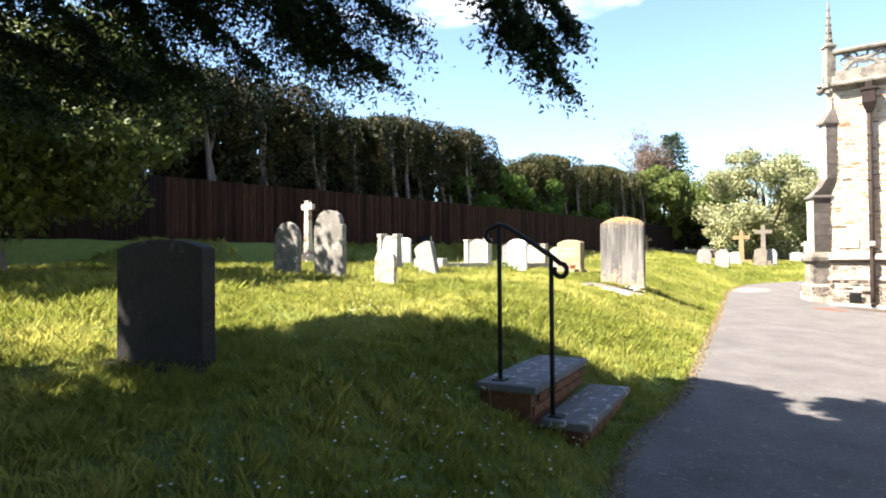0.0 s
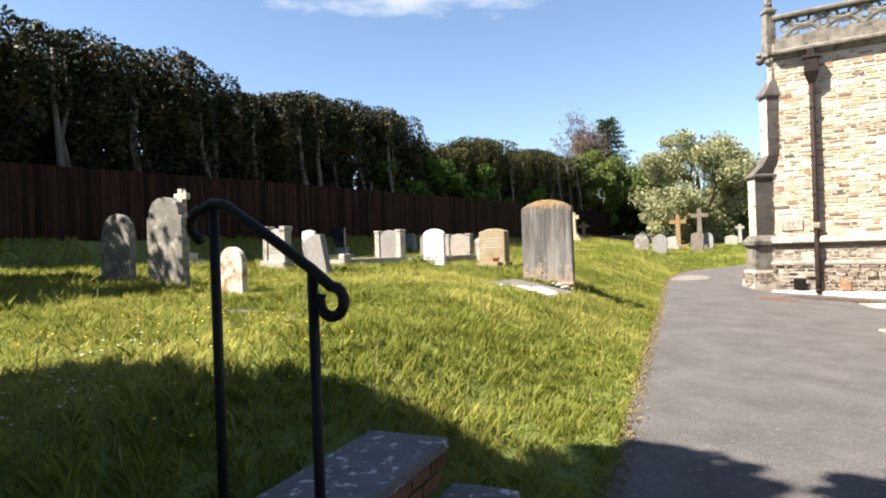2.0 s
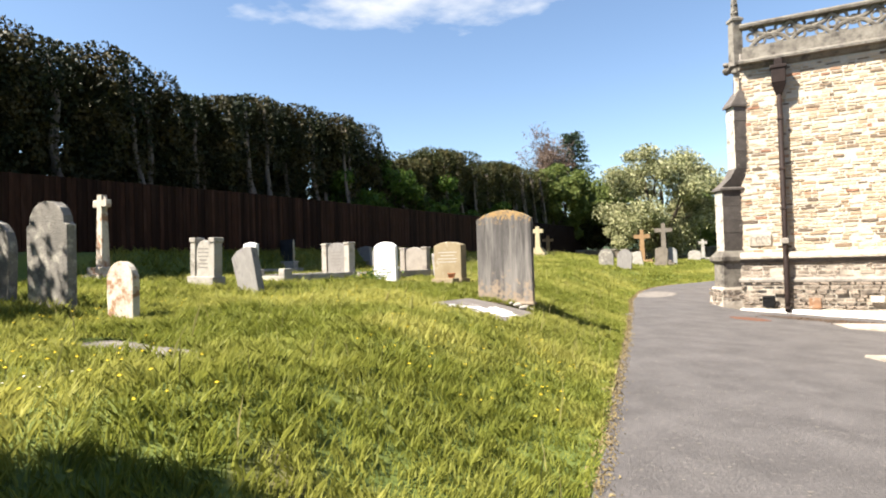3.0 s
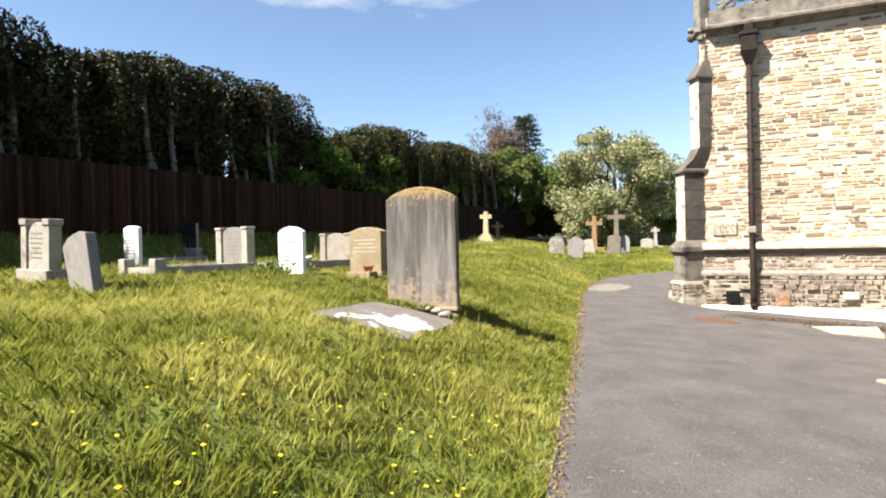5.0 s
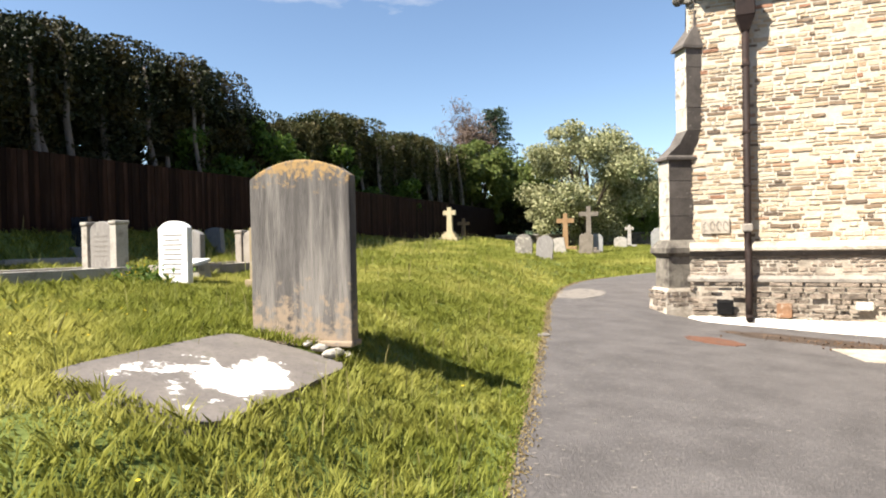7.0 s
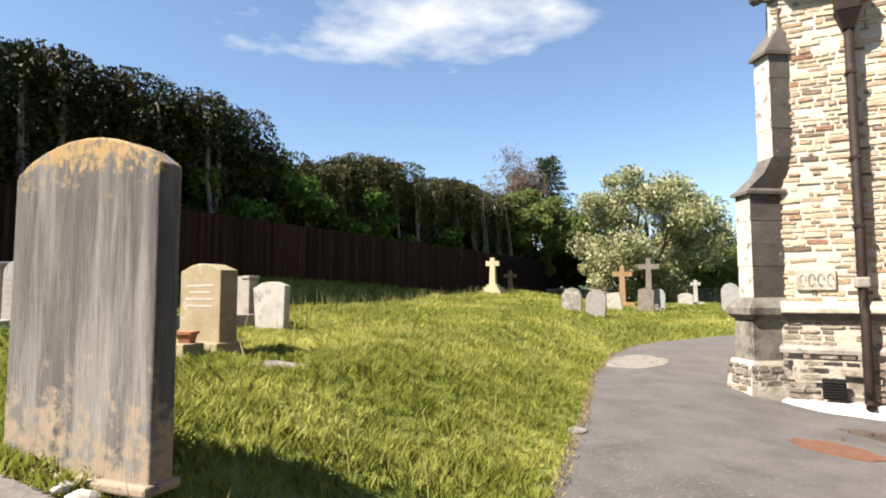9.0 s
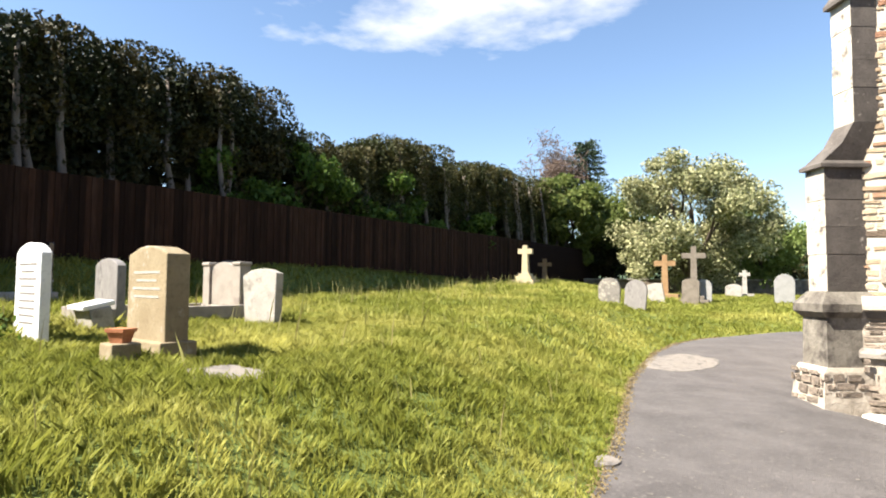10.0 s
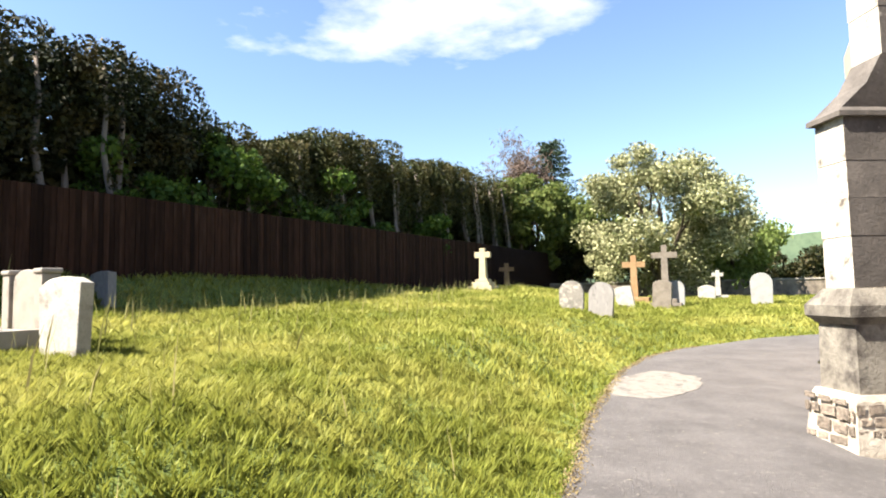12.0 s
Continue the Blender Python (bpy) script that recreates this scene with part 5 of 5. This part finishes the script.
# high boughs that shade the path's start
for i, (tx, ty, tz) in enumerate([(-3.6, 1.2, 5.0), (-4.4, 1.7, 5.4), (-2.4, 1.1, 5.2), (-5.6, 1.4, 5.6), (-3.0, 0.0, 5.6), (-1.6, 0.4, 5.6), (-0.6, 0.0, 6.0), (-1.0, 1.0, 6.0), (-4.6, 0.2, 5.0), (-6.4, 0.4, 5.2), (-2.0, -0.8, 5.4), (0.4, -0.2, 6.2)]):
    tx, ty = tx + 0.78, ty + 0.8
    tree_b = thing("yew_bough", pose(0, 0, 0), "high dark bough of the old yew", "bough", "yew boughs")
    rg = np.random.default_rng(100 + i)
    blobs = [(tx + rg.normal() * 0.5, ty + rg.normal() * 0.4, tz + rg.normal() * 0.3, 0.6, 0.5, 0.3) for _ in range(6)]
    pts, rs = limb((-4.2, -2.6, 4.5), (tx, ty, tz), 0.08, 0.02, rg, 6, 0.06)
    part("limb", tube(pts, rs, 6), M_BARK, tree_b)
    v, f = leaf_cloud(clumps(blobs, 950, rg, 0.1), np.array([0, 0, 0.6]), 0.2, rg)
    from_np("foliage", v, f, M_YEW, tree_b)

# unseen low boughs added round the old yew's trunk to block sky light
for i, (tx, ty, tz) in enumerate([(-2.6, -2.6, 3.0), (-0.9, -3.0, 3.2), (-4.8, -1.4, 2.9), (-3.4, -0.8, 3.3), (-1.8, -1.2, 3.4), (0.3, -2.2, 3.5), (-6.2, -1.0, 2.6), (-5.6, -3.0, 2.4), (1.8, -2.6, 3.6), (-0.4, -0.6, 3.6)]):
    low = thing("yew_bough", pose(0, 0, 0), "added unseen low yew bough blocking sky light", "bough", "yew boughs")
    rg = np.random.default_rng(300 + i)
    blobs = [(tx + rg.normal() * 0.6, ty + rg.normal() * 0.6, tz + abs(rg.normal()) * 0.35, 0.8, 0.8, 0.4) for _ in range(7)]
    pts, rs = limb((-4.2, -3.0, 2.6), (tx, ty, tz), 0.09, 0.02, rg, 6, 0.06)
    part("limb", tube(pts, rs, 6), M_BARK, low)
    v, f = leaf_cloud(clumps(blobs, 480, rg, 0.1), np.array([0, 0, 0.6]), 0.28, rg)
    from_np("foliage", v, f, M_YEW, low)

for i, hx in enumerate(np.arange(-1, 32, 3.0)):
    tree("boundary_bush", hx, 57.5 + 0.15 * hx, 3.4 + 0.5 * math.sin(i * 2.1), 2.2, 0.0, 14, 330, 0.26, M_HEDGE, M_BARK, "dark dense boundary bush behind the far wall", 140 + i, 0.08, 0.42, 0.3, limbs=3)

# far wall, hill, cloud
fw = thing("far_wall", pose(6, 54.5, 0.9, 0, 0, -6), "low dark rubble boundary wall at the churchyard's end", "wall")
part("masonry", boxes((-8, 40, 0, 0.5, -1, 0.9), bevel=0.05), M_RUBBLE_DK, fw)
part("coping", boxes((-8, 40, -0.05, 0.55, 0.9, 1.0), bevel=0.03), M_ASHLAR, fw)
bm = bmesh.new()
prev = None
for i in range(80):
    x = -200 + i * 10
    h = 26 + 20 * noise.noise((x * 0.006, 2.2, 0)) + 3 * noise.noise((x * 0.05, 0, 0)) + (x / 100) * 2
    cur = (bm.verts.new((x, 420, -8)), bm.verts.new((x, 440, h)), bm.verts.new((x, 520, h * 0.8)))
    if prev:
        bm.faces.new((prev[0], cur[0], cur[1], prev[1]))
        bm.faces.new((prev[1], cur[1], cur[2], prev[2]))
    prev = cur
tagged(part("backdrop", bm, M_HILL), "distant wooded hill", "hill", kind="structure")

M_CLOUD.use_nodes = True
nt = M_CLOUD.node_tree
N, L = nt.nodes, nt.links
N.remove(N["Principled BSDF"])
co = N.new("ShaderNodeTexCoord")
n1 = N.new("ShaderNodeTexNoise")
n1.inputs["Scale"].default_value, n1.inputs["Detail"].default_value, n1.inputs["Roughness"].default_value = 0.0075, 8.0, 0.55
gr = N.new("ShaderNodeVectorMath")
gr.operation = "LENGTH"
sc = N.new("ShaderNodeVectorMath")
sc.operation = "MULTIPLY"
sc.inputs[1].default_value = (1 / 260, 1 / 150, 0)
L.new(co.outputs["Object"], n1.inputs["Vector"])
L.new(co.outputs["Object"], sc.inputs[0])
L.new(sc.outputs[0], gr.inputs[0])
ma = N.new("ShaderNodeMath")
ma.operation = "SUBTRACT"
L.new(n1.outputs["Fac"], ma.inputs[0])
mb = N.new("ShaderNodeMath")
mb.operation = "MULTIPLY"
mb.inputs[1].default_value = 0.32
L.new(gr.outputs["Value"], mb.inputs[0])
L.new(mb.outputs[0], ma.inputs[1])
mr = N.new("ShaderNodeMapRange")
mr.inputs["From Min"].default_value, mr.inputs["From Max"].default_value = 0.17, 0.62
L.new(ma.outputs[0], mr.inputs["Value"])
em = N.new("ShaderNodeEmission")
em.inputs["Color"].default_value, em.inputs["Strength"].default_value = (1, 0.98, 0.95, 1), 0.36
tr = N.new("ShaderNodeBsdfTransparent")
mx = N.new("ShaderNodeMixShader")
L.new(mr.outputs[0], mx.inputs[0])
L.new(tr.outputs[0], mx.inputs[1])
L.new(em.outputs[0], mx.inputs[2])
L.new(mx.outputs[0], N["Material Output"].inputs["Surface"])
bm = bmesh.new()
bmesh.ops.create_grid(bm, x_segments=2, y_segments=2, size=420)
cl = tagged(part("backdrop", bm, M_CLOUD), "soft white fair-weather cloud in a blue sky", "cloud", kind="structure")
cl.matrix_world = pose(-125, 900, 415)

# ---- fence boards ----
bd = boxes((-0.011, 0.011, -BOARD / 2 - 0.012, BOARD / 2 + 0.012, -0.8, 1.78))
board_me = bpy.data.meshes.new("board")
bd.to_mesh(board_me)
bd.free()
board_me.materials.append(M_FENCE)
along = 1 / math.hypot(1, 0.386)
count, rest_v, rest_f = 0, [], []
rb = random.Random(4)
y = YF0
face_ang = -math.degrees(math.atan(0.386))
cube_v = np.array([(sx * 0.011, sy * (BOARD / 2 + 0.012), z) for z in (-0.8, 1.78) for sx, sy in ((-1, -1), (1, -1), (1, 1), (-1, 1))])
cube_f = np.array([(0, 1, 5, 4), (1, 2, 6, 5), (2, 3, 7, 6), (3, 0, 4, 7), (4, 5, 6, 7)])
while y < YF1:
    z = fence_top(y) - 1.78 + 0.012 * rb.random()
    m = pose(fence_x(y) + 0.006 * (count % 2), y, z, rb.uniform(-0.3, 0.3), 0, face_ang + 5)
    if 12.5 < y < 46 and count < 300:
        o = new("board", board_me)
        o.parent = fence
        o.matrix_basis = m
        count += 1
    else:
        R = np.array(m)
        rest_v.append(cube_v @ R[:3, :3].T + R[:3, 3])
        rest_f.append(cube_f + 8 * len(rest_f))
        count += 0
    y += BOARD * along
tagged(from_np("boarding", np.concatenate(rest_v), np.concatenate(rest_f), M_FENCE, fence), kind="stuff")

# ---- grass ----
def blades(name, px, py, h, width, material, label, seed, tilt=0.6):
    rng = np.random.default_rng(seed)
    n = len(px)
    pz = ground_z(px, py) - 0.01
    a = rng.uniform(0, 2 * np.pi, n)
    dx, dy = np.cos(a), np.sin(a)
    # tufts: blades that stand together lean the same way
    ln = tilt * h * rng.uniform(0.3, 1.7, n)
    b = 3.1 * np.sin(px * 9.0 + 2.1 * np.sin(py * 5.0)) + 2.7 * np.sin(py * 8.0 + 1.9 * np.sin(px * 6.1)) + rng.normal(0, 0.9, n)
    lx, ly = np.cos(b) * ln, np.sin(b) * ln
    w = width * rng.uniform(0.6, 1.3, n)
    v = np.empty((n, 5, 3))
    v[:, 0] = np.stack([px - dx * w, py - dy * w, pz], 1)
    v[:, 1] = np.stack([px + dx * w, py + dy * w, pz], 1)
    v[:, 2] = np.stack([px + dx * w * 0.75 + lx * 0.35, py + dy * w * 0.75 + ly * 0.35, pz + h * 0.55], 1)
    v[:, 3] = np.stack([px + lx, py + ly, pz + h], 1)
    v[:, 4] = np.stack([px - dx * w * 0.75 + lx * 0.35, py - dy * w * 0.75 + ly * 0.35, pz + h * 0.55], 1)
    ob = from_np(name, v.reshape(-1, 3), np.arange(n * 5).reshape(n, 5), material)
    return tagged(ob, label, "grass", kind="stuff")


rng = np.random.default_rng(21)


def scatter(n, x0, x1, y0, y1, dmin=0.0):
    px, py = rng.uniform(x0, x1, n), rng.uniform(y0, y1, n)
    d = from_edge(px, py)
    ok = (d > dmin + 0.05 * rng.random(n)) & (px > fence_x(py) + 0.1)
    return px[ok], py[ok]


def off_slabs(px, py):
    ok = np.ones(len(px), bool)
    for x, y, a, b, r in ((0.31, 12.0, 0.56, 0.93, -13), (0.22, 16.4, 0.3, 0.26, -20), (-2.1, 7.2, 0.68, 0.24, -20), (-0.02, 4.05, 0.44, 0.7, -12)):
        c, s = math.cos(radians(r)), math.sin(radians(r))
        u, v = (px - x) * c + (py - y) * s, -(px - x) * s + (py - y) * c
        ok &= ~((np.abs(u) < a) & (np.abs(v) < b))
    return ok


def height(px, py):
    return 0.78 + 0.22 * np.sin(px * 2.3 + 1.7 * np.sin(py * 1.1)) * np.sin(py * 1.9 + px * 0.7) + 0.38 * np.sin(px * 11.0 + 2 * np.sin(py * 4.7)) * np.sin(py * 9.7 + 2 * np.sin(px * 5.1))


def lawn(name, n, x0, x1, y0, y1, h, w, seed):
    px, py = scatter(n, x0, x1, y0, y1)
    ok = off_slabs(px, py)
    px, py = px[ok], py[ok]
    hh = h * np.clip(height(px, py), 0.35, 1.7) * np.random.default_rng(seed).uniform(0.55, 1.35, len(px))
    hh *= 0.55 + 0.45 * smooth(0, 0.5, from_edge(px, py))
    blades(name, px, py, hh, w, M_GRASS, "lush unmown churchyard grass in sun", seed)


lawn("grass", 290000, -4.5, 4.2, -0.5, 12, 0.098, 0.0058, 31)
lawn("grass", 240000, -2.5, 5.5, 12, 22, 0.10, 0.0062, 32)
lawn("grass", 40000, -9, 0.2, -7, -0.5, 0.13, 0.011, 39)
lawn("grass", 70000, -11.5, -4.5, 1, 14, 0.15, 0.011, 33)
lawn("grass", 70000, -9.5, -2.5, 12, 26, 0.15, 0.011, 34)
lawn("grass", 110000, -4, 12, 22, 34, 0.12, 0.012, 35)
lawn("grass", 26000, -8, -4, 22, 36, 0.13, 0.015, 37)
lawn("grass", 20000, 9, 26, 33, 50, 0.12, 0.025, 38)
lawn("grass", 60000, -4, 16, 34, 50, 0.15, 0.022, 36)
px, py = scatter(900, -6, 4, 2, 34)
blades("seed_stalks", px, py, 0.3 * np.random.default_rng(3).uniform(0.6, 1.3, len(px)), 0.004, M_DRY, "dry seeding grass stalks standing above the turf", 41, 0.25)
px, py = scatter(260, -8, 1.5, 18, 42)
blades("seed_stalks", px, py, 0.5 * np.random.default_rng(4).uniform(0.6, 1.3, len(px)), 0.008, M_DRY, "dry seeding grass stalks standing above the turf", 42, 0.2)

rgs = np.random.default_rng(8)
py = rgs.uniform(24, 44, 420)
px = fence_x(py) + 2.6 + rgs.normal(0, 0.45, 420)
blades("seed_stalks", px, py, 0.42 * rgs.uniform(0.4, 1.3, 420) * (0.4 + 0.6 * (np.sin(py * 2.1) > 0.1)), 0.009, M_DRY, "dry seeding grass stalks along the foot of the fence", 43, 0.2)
py = rgs.uniform(9.5, 15, 160)
px = rgs.uniform(0.9, 2.3, 160)
ok = from_edge(px, py) > 0.15
blades("seed_stalks", px[ok], py[ok], 0.24 * rgs.uniform(0.6, 1.2, ok.sum()), 0.004, M_DRY, "pale ribwort stalks standing in the turf", 44, 0.2)


def dots(name, n, box4, material, label, seed, size, z):
    rg = np.random.default_rng(seed)
    x0, x1, y0, y1 = box4
    px, py = rg.uniform(x0, x1, n), rg.uniform(y0, y1, n)
    cl = np.sin(px * 1.3 + seed) * np.sin(py * 0.9) > 0.1
    ok = (from_edge(px, py) > 0.2) & cl
    px, py = px[ok], py[ok]
    c = np.stack([px, py, ground_z(px, py) + z * rg.uniform(0.7, 1.3, len(px))], 1)
    a = np.linspace(0, 2 * np.pi, 6, endpoint=False)
    ring = np.stack([np.cos(a), np.sin(a), 0.15 * np.cos(3 * a)], 1) * size
    v = (c[:, None, :] + ring[None] * rg.uniform(0.7, 1.3, len(c))[:, None, None]).reshape(-1, 3)
    tagged(from_np(name, v, np.arange(len(c) * 6).reshape(-1, 6), material), label, "flowers", kind="stuff")


dots("buttercups", 700, (-4, 2, 4, 14), M_FLOWER, "small yellow flowers in the grass", 51, 0.013, 0.12)
dots("daisies", 500, (-2.5, 0.6, 0.5, 6), M_DAISY, "small white daisies in shaded grass", 52, 0.010, 0.08)

# litter and dry fringe along the edge, pale chips on the tarmac
rg = np.random.default_rng(61)
m = 9000
k = rg.integers(3, len(EDGE) - 4, m)
s = rg.random(m)
yv = rg.uniform(0, 29, m)
xv = np.interp(yv, EDGE[:, 1], EDGE[:, 0]) + rg.normal(0.02, 0.045, m)
dd = from_edge(xv, yv)
zc = np.where(dd > 0, ground_z(xv, yv), path_z(xv, yv, np.minimum(dd, 0))) + 0.012
v, f = leaf_cloud(np.stack([xv, yv, zc], 1), np.array([0.0, 0, 0]), 0.032, rg, 0.35)
tagged(from_np("edge_litter", v, f, M_LITTER), "dry grass clippings and leaf litter along the path's edge", "litter", kind="stuff")
m = 1500
yv = rg.uniform(1, 27, m)
xv = np.interp(yv, EDGE[:, 1], EDGE[:, 0]) + np.abs(rg.normal(0, 0.9, m)) + 0.05
dd = np.minimum(from_edge(xv, yv), 0)
c = np.stack([xv, yv, path_z(xv, yv, dd) + 0.008], 1)
a = np.linspace(0, 2 * np.pi, 6, endpoint=False)
ring = np.stack([np.cos(a), 0.7 * np.sin(a), 0 * a], 1) * 0.010
v = (c[:, None, :] + ring[None] * (0.4 + 1.8 * rg.random(m) ** 3)[:, None, None]).reshape(-1, 3)
tagged(from_np("stone_chips", v, np.arange(m * 6).reshape(-1, 6), M_PALEPATCH), "pale petals and chips strewn on the tarmac", "litter", kind="stuff")

m = 420
u, w = rg.normal(0, 1, m), rg.normal(0, 1, m)
xv, yv = 8.7 + 0.9 * u * 0.88 - 0.3 * w * 0.47, 16.95 - 0.9 * u * 0.47 - 0.3 * w * 0.88
dd = np.minimum(from_edge(xv, yv), 0)
v, f = leaf_cloud(np.stack([xv, yv, path_z(xv, yv, dd) + 0.02], 1), np.array([0.0, 0, 0]), 0.05, rg, 0.5)
tagged(from_np("leaf_litter", v, f, M_DEADLEAF), "dead leaves and crumbs in the gully by the church", "litter", kind="stuff")

# ---- rubble facing of the church wall ----
def rubble(parent, x0, x1, z0, z1, yface, seed, material, max_parts, course=(0.06, 0.12), length=(0.12, 0.44), tf=None):
    rg = random.Random(seed)
    cell = []
    z = z0
    while z < z1 - 0.05:
        h = min(rg.uniform(*course), z1 - z)
        x = x0 - rg.random() * 0.2
        while x < x1:
            l = rg.uniform(*length) * (1.0 if rg.random() > 0.15 else 0.6)
            cell.append((max(x, x0), min(x + l, x1), z, z + h))
            x += l
        z += h
    meshes = []
    for v in range(6):
        bm = bmesh.new()
        bmesh.ops.create_grid(bm, x_segments=3, y_segments=1, size=0.5)
        bmesh.ops.rotate(bm, matrix=Matrix.Rotation(math.pi / 2, 3, "X"), verts=bm.verts)
        r = bmesh.ops.extrude_face_region(bm, geom=list(bm.faces))
        new_v = [g for g in r["geom"] if isinstance(g, bmesh.types.BMVert)]
        bmesh.ops.translate(bm, vec=(0, 1, 0), verts=new_v)
        for q in bm.verts:
            q.co.x += 0.03 * noise.noise((q.co.x * 4 + v * 7, q.co.z * 4, 1.0))
            q.co.z += 0.24 * noise.noise((q.co.x * 4 + v * 7, q.co.z * 4, 5.0))
            if q.co.y < 0.5:
                q.co.x *= 0.95
                q.co.z *= 0.88
                q.co.y += 0.5 * noise.noise((q.co.x * 3, q.co.z * 3, v * 3.0))
        bmesh.ops.recalc_face_normals(bm, faces=bm.faces)
        me = bpy.data.meshes.new("stone")
        bm.to_mesh(me)
        bm.free()
        me.materials.append(material)
        meshes.append(me)
    arrs = []
    for me in meshes:
        co = np.empty(len(me.vertices) * 3)
        me.vertices.foreach_get("co", co)
        arrs.append((co.reshape(-1, 3), [tuple(p.vertices) for p in me.polygons]))
    order = sorted(range(len(cell)), key=lambda i: (cell[i][0] - x0) + 0.35 * abs(cell[i][2] - 1.5))
    near = set(order[:max_parts])
    rv, rf, base = [], [], 0
    for i, (a, b, c, d) in enumerate(cell):
        g = rg.uniform(0.02, 0.06)
        w, h = b - a - g, (d - c - 0.6 * g) * rg.uniform(0.72, 1.0)
        if w < 0.04 or rg.random() < (0.16 if material is M_RUBBLE else 0.1):
            continue
        dep = rg.uniform(0.006, 0.022)
        m = Matrix.LocRotScale(((a + b) / 2, yface - dep + 0.028, (c + d) / 2), Euler((0, radians(rg.uniform(-3.4, 3.4)), 0)), (w, dep, h))
        if tf is not None:
            m = tf @ m
        q = rg.randrange(6)
        if i in near:
            o = new("stone", meshes[q])
            o.parent = parent
            o.matrix_basis = m
        else:
            R = np.array(m)
            co, fs = arrs[q]
            rv.append(co @ R[:3, :3].T + R[:3, 3])
            rf += [tuple(k + base for k in f) for f in fs]
            base += len(co)
    if rv:
        me = bpy.data.meshes.new("rubble_facing")
        me.from_pydata(np.concatenate(rv).tolist(), [], rf)
        tagged(obj("rubble_facing", me, material, parent), kind="stuff")


rubble(church, -0.28, 3.6, STRING + 0.13, CORNICE - 0.14, 0.0, 11, M_RUBBLE, 300)
rubble(church, 3.6, 8.0, STRING + 0.13, CORNICE - 0.14, 0.0, 12, M_RUBBLE, 0)
rubble(church, -0.3, 3.95, 0.62, STRING - 0.12, -0.13, 13, M_RUBBLE_DK, 60, (0.06, 0.13))
rubble(church, -0.32, 3.95, -0.3, 0.5, -0.2, 14, M_RUBBLE_DK, 100, (0.06, 0.13))
# footing stones of the corner buttress: its end and its open side
rubble(buttress, -0.72, 0.0, -0.3, 0.33, 0.0, 15, M_RUBBLE_DK, 60, (0.09, 0.15), (0.12, 0.3), pose(-0.955, 0, 0, 0, 0, -90))
rubble(buttress, -0.94, -0.1, -0.3, 0.33, 0.0, 16, M_RUBBLE_DK, 60, (0.09, 0.15), (0.12, 0.3), pose(0, -0.03, 0))
